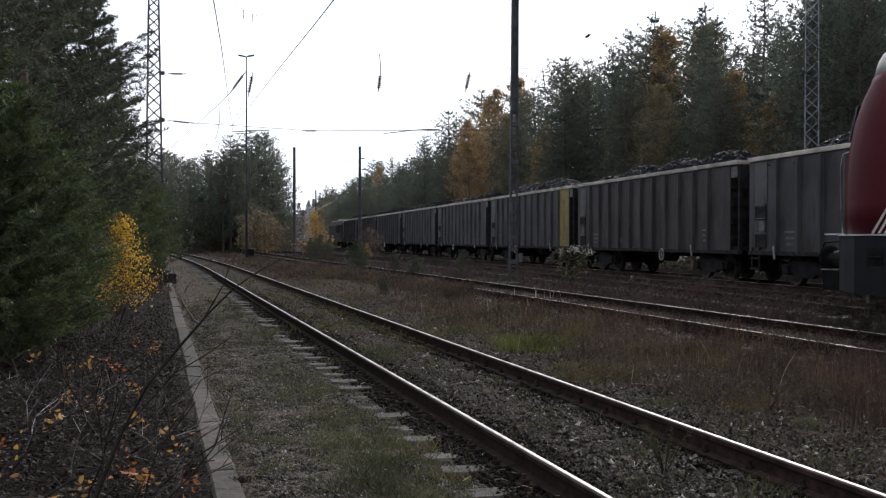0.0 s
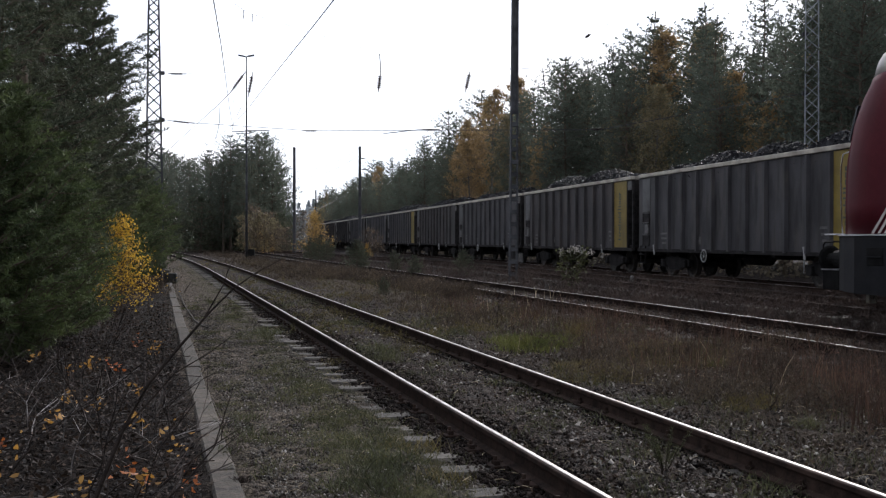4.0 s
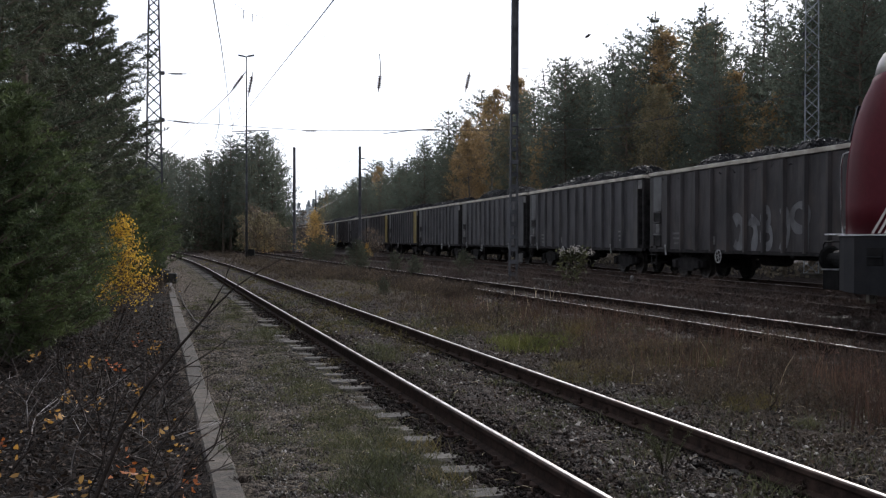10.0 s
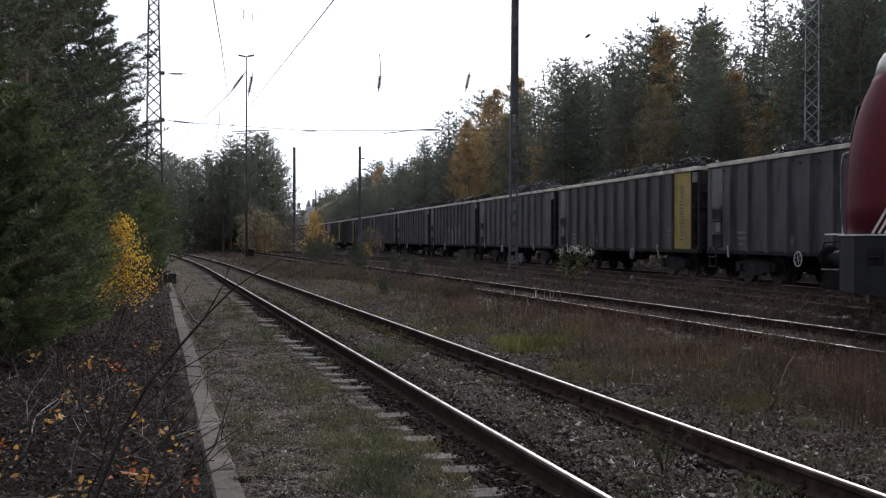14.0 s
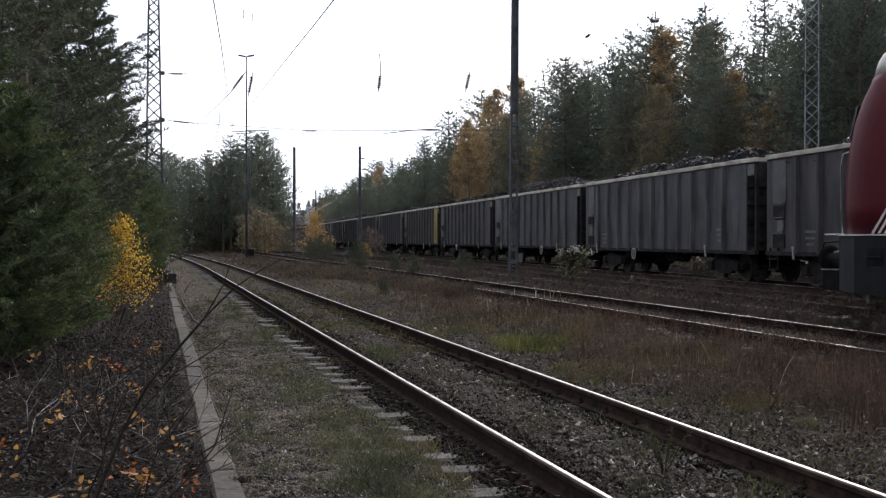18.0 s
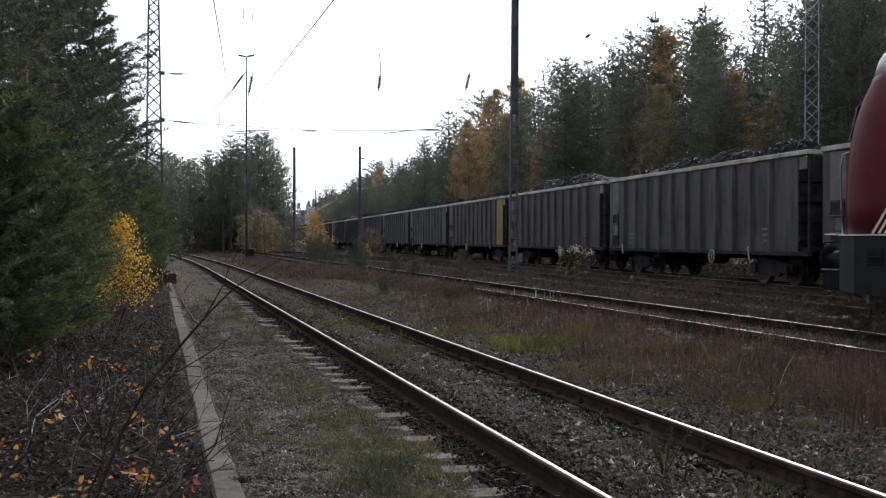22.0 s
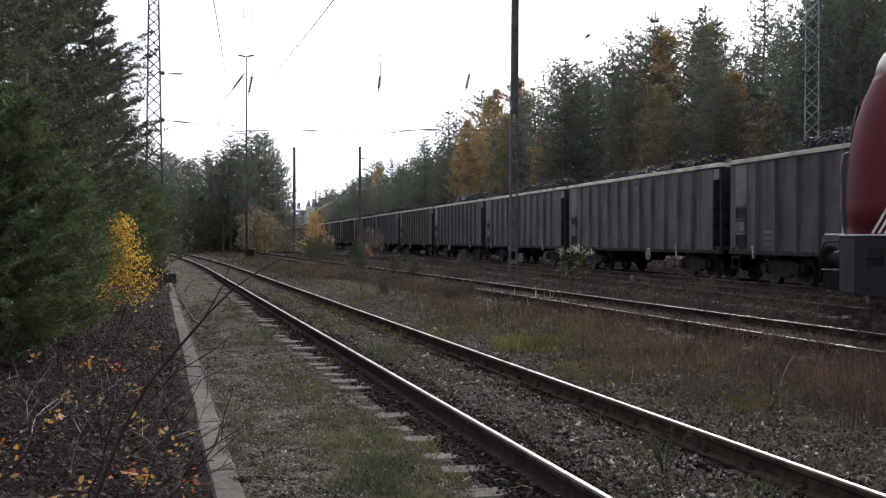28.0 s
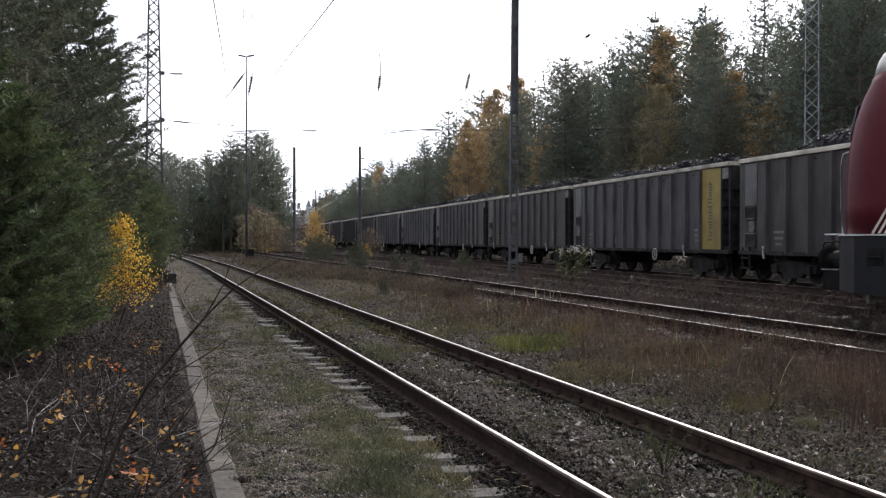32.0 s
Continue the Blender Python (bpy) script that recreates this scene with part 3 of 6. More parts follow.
    for x in (-0.3, 0.3):
        rc.box(x - 0.02, x + 0.02, 0.012, 0.03, -0.18, 0.18)
    rc.box(-0.32, 0.32, 0.012, 0.05, -0.2, -0.17)
    d["recess"] = mesh_of("step_recess", rc, M_UNDER)
    d["box"] = mesh_of("label_box", Shape().box(-0.16, 0.16, 0, 0.05, -0.16, 0.16, 0.012), M_PLATE)
    d["small"] = mesh_of("tag_plate", Shape().box(-0.17, 0.17, 0, 0.012, -0.13, 0.13), M_PLATE)
    d["hazard"] = mesh_of("warning_sign", Shape().box(-0.2, 0.2, 0, 0.012, -0.17, 0.17), M_PLATE)
    bars = Shape()
    for k in range(3):
        bars.box(-0.28 + 0.05 * k, 0.3 - 0.06 * k, 0, 0.008, 0.16 - 0.17 * k, 0.23 - 0.17 * k)
    d["bars"] = mesh_of("stencilled_lettering", bars, M_PLATE)
    st = Shape()
    for x in (-0.22, 0.22):
        st.beam((x, 0.1, 0.45), (x, 0.1, 1.1), 0.035)
    for z in (0.47, 0.78):
        st.box(-0.24, 0.24, 0.03, 0.17, z - 0.02, z + 0.02)
    d["step"] = mesh_of("shunter_step", st, M_UNDER)
    ld = Shape()
    ld.tube([(-0.25, 0.0, 0), (-0.25, 0.07, 0), (0.25, 0.07, 0), (0.25, 0.0, 0)], 0.016, 5)
    d["rung"] = mesh_of("ladder_rung", ld, M_PLATE)
    d["lever"] = mesh_of("brake_lever", Shape().beam((0, 0, 0), (0.04, 0, 0.3), 0.045).box(-0.05, 0.08, -0.03, 0.03, 0.28, 0.36, 0.01), M_WHITE)
    d["yellow"] = mesh_of("yellow_panel", Shape().box(-0.8, 0.8, 0, 0.008, -1.3, 1.3), M_YELLOW)
    return d


def stones(count, place, small, large, seed):
    """Many small angular stones as one mesh of triangles."""
    q = np.random.default_rng(seed)
    c = place(q, count)
    octa = np.array([(1, 0, 0), (-1, 0, 0), (0, 1, 0), (0, -1, 0), (0, 0, 1), (0, 0, -1)], float)
    tri = np.array([(0, 2, 4), (2, 1, 4), (1, 3, 4), (3, 0, 4), (2, 0, 5), (1, 2, 5), (3, 1, 5), (0, 3, 5)])
    size = q.uniform(small, large, (count, 1, 1)) * 0.5
    ang = q.uniform(0, 6.28, count)
    rot = np.zeros((count, 3, 3))
    rot[:, 0, 0], rot[:, 0, 1], rot[:, 1, 0], rot[:, 1, 1], rot[:, 2, 2] = np.cos(ang), -np.sin(ang), np.sin(ang), np.cos(ang), 1
    v = (octa[None] + q.normal(0, 0.28, (count, 6, 3))) * size * q.uniform(0.55, 1.25, (count, 1, 3))
    v = np.einsum("nij,nkj->nki", rot, v) + c[:, None, :]
    f = tri[None] + (np.arange(count) * 6)[:, None, None]
    return v.reshape(-1, 3), f.reshape(-1, 3)


WHEELSETS = []


def build_wagon(d):
    w = thing("coal_wagon", pose(0, 0, Z_D), "grey ribbed open wagon heaped with black coal", "freight wagon", "wagons of the coal train")
    part("underframe", d["frame"], None, w, "black underframe")
    part("brake_cylinder", d["tank"], None, w)
    for s in (1, -1):
        flip = pose(0, s * 1.335, 0) if s > 0 else pose(-BODY_LEN, s * 1.335, 0, 0, 0, 180)
        part("side_wall", d["side"], None, w, at=pose(0, s * 1.335, 0) if s > 0 else pose(-SIDE_LEN, s * 1.335, 0, 0, 0, 180))
        part("corner_post", d["corner"], None, w, "dark corner post", at=pose(-BODY_LEN + 0.06, s * 1.3, 0))
        part("top_chord", d["chord"], None, w, "light grey top chord", at=flip)
        part("bottom_sill", d["sill"], None, w, at=flip)
        for k in range(11):
            part("side_post", d["post"], None, w, at=pose(-1.7 - 1.14 * k, s * 1.355, 0, 0, 0, 0 if s > 0 else 180))
        for x in (0.05, -BODY_LEN - 0.05):
            part("buffer", d["buffer"], None, w, at=pose(x, s * 0.875, 1.05, 0, 0, 0 if x > 0 else 180) @ Matrix.Diagonal((0.62, 1, 1, 1)))
        part("shunter_step", d["step"], None, w, at=pose(-0.45, s * 1.28, 0) if s > 0 else pose(-0.45, s * 1.28, 0, 0, 0, 180))
        part("brake_lever", d["lever"], None, w, "white brake lever", at=pose(-11.9, s * 1.42, 0.78))
        part("brake_lever", d["lever"], None, w, "white brake lever", at=pose(-1.6, s * 1.42, 0.78))
    part("end_wall", d["end"], None, w, at=pose(-0.12, 0, 0))
    part("end_wall", d["end"], None, w, at=pose(-SIDE_LEN + 0.04, 0, 0, 0, 0, 180))
    part("end_chord", d["endchord"], None, w, at=pose(-0.1, 0, 0))
    part("end_chord", d["endchord"], None, w, at=pose(-BODY_LEN + 0.1, 0, 0, 0, 0, 180))
    for x, r in ((0, 0), (-BODY_LEN, 180)):
        part("coupling_hook", d["coupling"], None, w, at=pose(x, 0, 1.0, 0, 0, r))
    coal = part("coal_load", d["coal", 0], None, w, "heaped black coal")
    tagged(part("coal_lump", d["lumps", 0], None, coal), kind="stuff")
    part("handbrake_wheel", d["handwheel"], None, w, "white spoked handwheel", at=pose(-5.75, 1.45, 0.8))
    part("label_board", d["panel"], None, w, "pale grey board", at=pose(-0.72, 1.357, 2.98))
    for z in (2.12, 1.3):
        part("step_recess", d["recess"], None, w, "dark plate painted as a shaded step recess", at=pose(-0.72, 1.357, z))
    part("label_box", d["box"], None, w, "small pale box", at=pose(-0.82, 1.357, 1.72))
    part("tag_plate", d["small"], None, w, at=pose(-5.2, 1.357, 1.3))
    part("stencilled_lettering", d["bars"], None, w, at=pose(-2.35, 1.357, 1.35))
    part("stencilled_lettering", d["bars"], None, w, at=pose(-12.85, 1.357, 1.45))
    part("warning_sign", d["hazard"], None, w, at=pose(-BODY_LEN + 0.3, 1.357, 3.42))
    for z in (1.52, 1.95, 2.36):
        part("ladder_rung", d["rung"], None, w, at=pose(-0.75, 1.357, z))
    for x in (-2.6, -BODY_LEN + 2.6):
        bg = part("bogie", d["bogie"], None, w, at=pose(x, 0, 0))
        for a in (-0.9, 0.9):
            part("wheelset", d["wheelset"], None, bg, at=pose(a, 0, 0.46))
    return w


WAGON_PARTS = wagon_meshes()
TURNED = (8, 6, 3, 1, -1, -6, -8, -11, -12, -16, -17, -18, -19, -21)
YELLOW_ENDS = (4, 1, 0, -6, -10, -19)


def dress_wagon(w, k):
    """Loads, and marks that only some wagons carry."""
    for c in w.children:
        if c.name.startswith("coal_load"):
            c.data = WAGON_PARTS["coal", (k * 7) % 3]
            c.children[0].data = WAGON_PARTS["lumps", (k * 7) % 3]
        if c.name.startswith(("side_wall", "side_post")):
            c.material_slots[0].link = "OBJECT"
            c.material_slots[0].material = (M_WAGON, M_WAGON_BROWN, M_WAGON_PALE)[(k * k + 3 * k) % 7 % 3]
        if c.name.startswith("handbrake_wheel") and k in TURNED:
            c.matrix_basis = pose(-9.45, 1.45, 0.8)
    if k in YELLOW_ENDS:
        y = part("yellow_panel", WAGON_PARTS["yellow"], None, w, "yellow painted end bay", at=pose(-SIDE_LEN + 0.72, 1.357, 2.32) @ Matrix.Diagonal((0.85, 1, 1, 1)))
        letters = Shape()
        z = -1.02
        for high, long_stem in ((0.2, 1), (0.11, 0), (0.14, 0), (0.07, 1), (0.16, 0), (0.14, 1), (0.1, 1), (0.07, 1), (0.07, 1), (0.14, 0), (0.14, 0), (0.11, 0)):
            letters.box(-0.13, 0.13 + 0.11 * long_stem, 0.009, 0.013, z, z + 0.05)
            if high > 0.1:
                letters.box(-0.13 if high > 0.13 else 0.02, 0.13, 0.009, 0.013, z + high - 0.05, z + high)
                letters.box(0.08, 0.13, 0.009, 0.013, z + 0.05, z + high - 0.05)
            z += high + 0.04
        part("logo", letters, M_INK, y, "dark green logo reading upwards")
        tagged(w, "grey ribbed coal wagon with a yellow end panel")
    if k == -4:
        # bubble letters: each a fat stroke bent round a centre, from one angle to another
        for cx, cz, rx, rz, a0, a1, fat in ((-6.9, 1.55, 0.34, 0.42, 50, 310, 0.4), (-7.75, 1.5, 0.26, 0.4, 90, 270, 0.38), (-7.9, 1.75, 0.3, 0.12, 0, 180, 0.26), (-8.6, 1.98, 0.24, 0.24, 0, 360, 0.24), (-8.65, 1.4, 0.3, 0.28, 0, 360, 0.26),
                                            (-9.6, 1.65, 0.3, 0.5, 60, 300, 0.28), (-10.5, 1.95, 0.42, 0.34, 0, 360, 0.28), (-10.95, 1.5, 0.12, 0.5, -80, 80, 0.26)):
            n = 20
            inner, outer = [], []
            for j in range(n + 1):
                t = radians(a0 + (a1 - a0) * j / n)
                wide = fat * (0.85 + 0.25 * math.sin(2.3 * t + cx)) / 2
                c, d = Vector((cx + rx * math.cos(t), 0, cz + rz * math.sin(t))), Vector((math.cos(t), 0, math.sin(t)))
                inner.append(c - d * wide)
                outer.append(c + d * wide)
            low, high = 1.357, 1.364
            part("graffiti", Shape().loft([[(p.x, low, p.z) for p in outer], [(p.x, high, p.z) for p in outer], [(p.x, high, p.z) for p in inner], [(p.x, low, p.z) for p in inner]], closed=False, caps=False), M_GRAFFITI, w, "pale grey sprayed letter")
        tagged(w, "grey ribbed coal wagon with sprayed pale graffiti")


def train_shift(t):
    """How far ahead, in y, the train has come after t seconds."""
    return 1.338 + 9.747 * t + 0.02846 * t * t


def train_pose(y0, t):
    y = y0 + train_shift(t)
    return pose(line_d(y), y, Z_D, 0, 0, HEADING)


PITCH_Y = WAGON_LEN * math.cos(math.atan(SLOPE_D))
TRAIN = []
first_wagon = build_wagon(WAGON_PARTS)
for k in range(9, -24, -1):
    w = first_wagon if k == 9 else copy_thing(first_wagon, pose(0, 0, 0))
    w.matrix_basis = train_pose(0.08 + k * PITCH_Y, 0)
    TRAIN.append((w, 0.08 + k * PITCH_Y, k))
for w, y0, k in TRAIN:
    dress_wagon(w, k)


# ---- the diesel locomotive that hauls the train ----
def haul_loco():
    w = thing("diesel_locomotive", pose(0, 0, Z_D), "dark heavy diesel locomotive with cab roofs paled for sky sheen", "locomotive")
    L = 20.5
    sec = [(-1.35, 1.2), (-1.35, 3.2), (-1.1, 3.75), (-0.6, 3.95), (0.6, 3.95), (1.1, 3.75), (1.35, 3.2), (1.35, 1.2)]
    part("body", Shape().loft([[(x, y, z) for y, z in sec] for x in (-L + 2.2, -2.2)]), M_UNDER, w, "dark green body")
    for s, o in ((1, 0), (-1, -L)):
        cabs = []
        for x, kk, low in ((-2.2, 1.0, 1.0), (-1.0, 0.98, 0.985), (-0.55, 0.95, 0.8), (-0.3, 0.93, 0.55)):
            cabs.append([(o + s * x, y * kk, 1.2 + (z - 1.2) * low) for y, z in sec])
        cab = part("cab", Shape().loft(cabs), M_SKIRT, w, "dark sloping cab")
        # Pale plate on top: the sky's reflection put in as colour.
        part("cab_roof", Shape().box(min(o + s * -2.2, o + s * -1.0), max(o + s * -2.2, o + s * -1.0), -0.9, 0.9, 3.95, 3.99, 0.01), M_CHORD, w, "cab roof paled for a sky reflection")
        for yy in (-0.62, 0.62):
            xa, xb = o + s * -0.93, o + s * -0.52
            part("windscreen", Shape().loft([[(xa, yy - 0.5, 3.72), (xa, yy + 0.5, 3.72), (xb, yy + 0.48, 2.98), (xb, yy - 0.48, 2.98)], [(xa + s * 0.05, yy - 0.5, 3.74), (xa + s * 0.05, yy + 0.5, 3.74), (xb + s * 0.05, yy + 0.48, 3.0), (xb + s * 0.05, yy - 0.48, 3.0)]]), M_GLASS, cab)
        part("cab_door", Shape().box(o + s * -2.0 - 0.3, o + s * -2.0 + 0.3, 1.35, 1.37, 1.3, 3.1, 0.004), M_SKIRT, w)
        for yy in (-0.875, 0.875):
            part("buffer", WAGON_PARTS["buffer"], None, w, at=pose(o, yy, 1.05, 0, 0, 0 if s > 0 else 180))
    part("frame", Shape().box(-L + 0.1, -0.1, -1.38, 1.38, 0.95, 1.25, 0.02), M_UNDER, w)
    part("fuel_tank", Shape().box(-12.5, -8, -1.2, 1.2, 0.35, 0.95, 0.08), M_UNDER, w)
    part("exhaust", Shape().box(-9.5, -7.5, -0.5, 0.5, 3.93, 4.15, 0.04), M_CHORD, w, "light roof hatch")
    for k in range(6):
        part("radiator_grille", Shape().box(-17.2 + k * 0.75, -16.6 + k * 0.75, 1.35, 1.38, 2.2, 3.2, 0.008), M_BLACK, w)
    for x in (-4.2, -L + 4.2):
        b = part("bogie", Shape().box(x - 2.2, x + 2.2, -1.15, -0.95, 0.35, 0.75, 0.04).box(x - 2.2, x + 2.2, 0.95, 1.15, 0.35, 0.75, 0.04).box(x - 0.3, x + 0.3, -1, 1, 0.5, 0.9), M_UNDER, w)
        for a in (-1.8, 0, 1.8):
            part("wheelset", WAGON_PARTS["wheelset"], None, b, at=pose(x + a, 0, 0.46))
    return w


HAULER = haul_loco()
HAULER_Y = 0.08 + 9 * PITCH_Y + 21.4 * math.cos(math.atan(SLOPE_D))
HAULER.matrix_basis = train_pose(HAULER_Y, 0)


# ---- the parked red locomotive ----
def red_loco():
    y0 = 19.28
    w = thing("red_locomotive", pose(line_c(y0), y0, Z_C, 0, 0, HEADING), "parked red diesel locomotive with grey skirt and cream lines", "locomotive")
    L = 18.4

    def outline(xf, half, r, nose=0.47, n=6, curve=1.0):
        """Plan of the loco at one level: a nose that narrows by nose over the first 1.2 m at each end."""
        f = half - nose
        pts = [(xf - 2.0, half), (xf - 1.55, half), (xf - 1.25, half - 0.03 * nose * curve), (xf - 0.85, half - (0.32 - 0.05 * curve) * nose), (xf - 0.5, half - 0.6 * nose)]
        for k in range(n + 1):
            a = math.pi / 2 * k / n
            pts.append((xf - r + r * math.sin(a), f - r + r * math.cos(a)))
        ring = pts + [(x, -y) for x, y in reversed(pts)]
        return ring + [(-L - x, y) for x, y in reversed(ring)]

    levels = [(1.30, -0.10, 1.53, 0.2), (1.8, -0.09, 1.53, 0.2), (2.25, -0.10, 1.53, 0.2), (2.6, -0.14, 1.53, 0.21), (2.83, -0.2, 1.525, 0.22), (3.21, -0.3, 1.505, 0.23), (3.58, -0.44, 1.455, 0.25), (3.8, -0.56, 1.405, 0.27), (3.92, -0.6, 1.375, 0.28)]
    part("body", Shape().loft([[(x, y, z) for x, y in outline(xf, hw, r)] for z, xf, hw, r in levels]), M_RED, w, "glossy red body shell", True)
    roof = [(3.925, -0.602, 1.372, 0.28), (4.19, -0.63, 1.30, 0.3), (4.32, -0.65, 1.22, 0.32), (4.42, -0.72, 1.1, 0.34), (4.5, -0.95, 0.85, 0.25), (4.53, -1.4, 0.6, 0.1)]
    part("roof", Shape().loft([[(x, y, z) for x, y in outline(xf, hw, r)] for z, xf, hw, r in roof]), M_CREAM, w, "cream rounded roof", True)
    sk = Shape().loft([[(x, y, z) for x, y in outline(0.0, 1.54, 0.08, curve=0.0)] for z in (0.31, 0.36, 1.25, 1.27)])
    part("skirt", sk, M_SKIRT, w, "matt grey skirt and buffer beam")
    part("footplate_edge", Shape().loft([[(x, y, z) for x, y in outline(0.02, 1.56, 0.08, curve=0.0)] for z in (1.272, 1.296)]), M_CHROME, w, "bare metal edge strip")
    # Flat black plates on the skirt; each opening's shade is the plate's colour.
    for x in (-1.83, -4.2, -8.8, -14.5):
        f = part("step_recess", Shape().box(x - 0.22, x + 0.22, 1.535, 1.55, 0.79, 1.08, 0.004), M_BLACK, w, "black plate painted as a shaded step opening")
        part("step_bar", Shape().box(x - 0.2, x + 0.2, 1.552, 1.57, 0.92, 0.94), M_SKIRT, f)
    for k in range(3):
        x0 = -1.72 - 0.17 * k
        s = Shape()
        s.loft([[(x0, 1.533, 1.305), (x0 - 0.07, 1.533, 1.305), (x0 - 0.95, 1.535, 2.2), (x0 - 0.88, 1.535, 2.2)], [(x0, 1.541, 1.305), (x0 - 0.07, 1.541, 1.305), (x0 - 0.95, 1.543, 2.2), (x0 - 0.88, 1.543, 2.2)]])
        part("cream_stripe", s, M_CREAM, w, "slanting cream stripe")
    for s in (-1, 1):
        b = part("buffer", Shape().tube([(-0.02, s * 0.875, 0.86), (0.3, s * 0.875, 0.86)], [0.17, 0.15], 16).tube([(0.3, s * 0.875, 0.86), (0.52, s * 0.875, 0.86)], 0.1, 14), M_BLACK, w)
        part("buffer_head", Shape().tube([(0.52, s * 0.875, 0.86), (0.545, s * 0.875, 0.86), (0.575, s * 0.875, 0.86)], [0.2, 0.24, 0.22], 20), M_BLACK, b, "black round buffer head")
        part("step", Shape().box(0.02, 0.42, s * 0.85 - 0.22, s * 0.85 + 0.22, 1.285, 1.31, 0.005), M_CHROME, w, "bright worn footstep over the buffer")
        part("hand_grip", Shape().tube([(0.56, s * 1.0, 0.98), (0.57, s * 1.0, 1.1), (0.5, s * 1.0, 1.16), (0.2, s * 1.0, 1.17), (0.01, s * 1.0, 1.17)], 0.016, 8), M_BLACK, w)
        part("handrail", Shape().tube([(-0.02, s * 0.98, 1.3), (0.0, s * 1.0, 1.8), (-0.04, s * 1.03, 2.45), (-0.14, s * 1.05, 2.72), (-0.24, s * 1.0, 2.75)], 0.012, 8), M_CHROME, w, "curved grab rail", True)
        part("foot_step", Shape().box(0.05, 0.58, s * 0.9 - 0.14, s * 0.9 + 0.14, 0.655, 0.675, 0.004), M_CHROME, w, "worn lower footstep")
        part("step_hanger", Shape().box(0.03, 0.56, s * 0.9 - 0.12, s * 0.9 + 0.12, 0.3, 0.65, 0.01), M_BLACK, w)
        part("lamp", Shape().tube([(-0.13, s * 0.75, 1.8), (-0.04, s * 0.75, 1.8)], [0.16, 0.15], 16), M_CHROME, w)
        part("rail_guard", Shape().box(-0.6, -0.5, s * 0.75 - 0.08, s * 0.75 + 0.08, 0.1, 0.5, 0.01), M_CHORD, w)
    part("coupling_hook", Shape().box(0, 0.4, -0.06, 0.06, 0.9, 1.08, 0.02), M_BLACK, w)
    part("brake_hose", Shape().tube([(0.02, 0.35, 0.95), (0.25, 0.35, 0.85), (0.28, 0.35, 0.45), (0.18, 0.3, 0.36)], 0.03, 8), M_BLACK, w, smooth=True)
    for yy in (-0.62, 0.0, 0.62):
        part("windscreen", Shape().loft([[(-0.14, yy - 0.3, 2.95), (-0.14, yy + 0.3, 2.95), (-0.36, yy + 0.28, 3.55), (-0.36, yy - 0.28, 3.55)], [(-0.1, yy - 0.3, 2.96), (-0.1, yy + 0.3, 2.96), (-0.32, yy + 0.28, 3.56), (-0.32, yy - 0.28, 3.56)]]), M_GLASS, w)
    for k in range(5):
        part("side_window", Shape().box(-3.0 - 2.4 * k, -2.2 - 2.4 * k, 1.48, 1.535, 2.6, 3.2, 0.01), M_GLASS, w)
    for x in (-4.0, -L + 4.0):
        b = part("bogie", Shape().box(x - 2.0, x + 2.0, -1.12, -0.96, 0.35, 0.7, 0.04).box(x - 2.0, x + 2.0, 0.96, 1.12, 0.35, 0.7, 0.04), M_UNDER, w)
        for a in (-1.6, 1.6):
            part("wheelset", WAGON_PARTS["wheelset"], None, b, at=pose(x + a, 0, 0.47))
    return w


red_loco()


# ---- trees ----
def sprays(centres, dirs, length, width, per, seed, spread=0.9):
    """Tufts of thin needles: per triangles round each centre."""
    q = np.random.default_rng(seed)
    n = len(centres)
    c = np.repeat(centres, per, 0)
    strong = np.repeat(np.clip(np.linalg.norm(dirs, axis=1, keepdims=True) / 0.7, 0.45, 1.0), per, 0)
    d = np.repeat(dirs, per, 0) + q.normal(0, spread, (n * per, 3)) * strong
    d /= np.linalg.norm(d, axis=1, keepdims=True) + 1e-9
    side = np.cross(d, q.normal(0, 1, d.shape))
    side /= np.linalg.norm(side, axis=1, keepdims=True) + 1e-9
    ln = length * strong * q.uniform(0.6, 1.3, (n * per, 1))
    wd = width * q.uniform(0.6, 1.3, (n * per, 1))
    v = np.stack([c - side * wd * 0.5, c + side * wd * 0.5, c + d * ln], 1).reshape(-1, 3)
    return v, np.arange(len(v)).reshape(-1, 3)


def leaves(centres, size, seed):
    """One small folded leaf (four-cornered) at each centre."""
    q = np.random.default_rng(seed)
    n = len(centres)
    a = q.normal(0, 1, (n, 3))
    a /= np.linalg.norm(a, axis=1, keepdims=True)
    b = np.cross(a, q.normal(0, 1, (n, 3)))
    b /= np.linalg.norm(b, axis=1, keepdims=True)
    s = size * q.uniform(0.6, 1.3, (n, 1))
    up = np.cross(a, b) * s * 0.2
    v = np.stack([centres - a * s * 0.6, centres + b * s * 0.4 + up, centres + a * s * 0.6, centres - b * s * 0.4 + up], 1).reshape(-1, 3)
    return v, np.arange(len(v)).reshape(-1, 4)


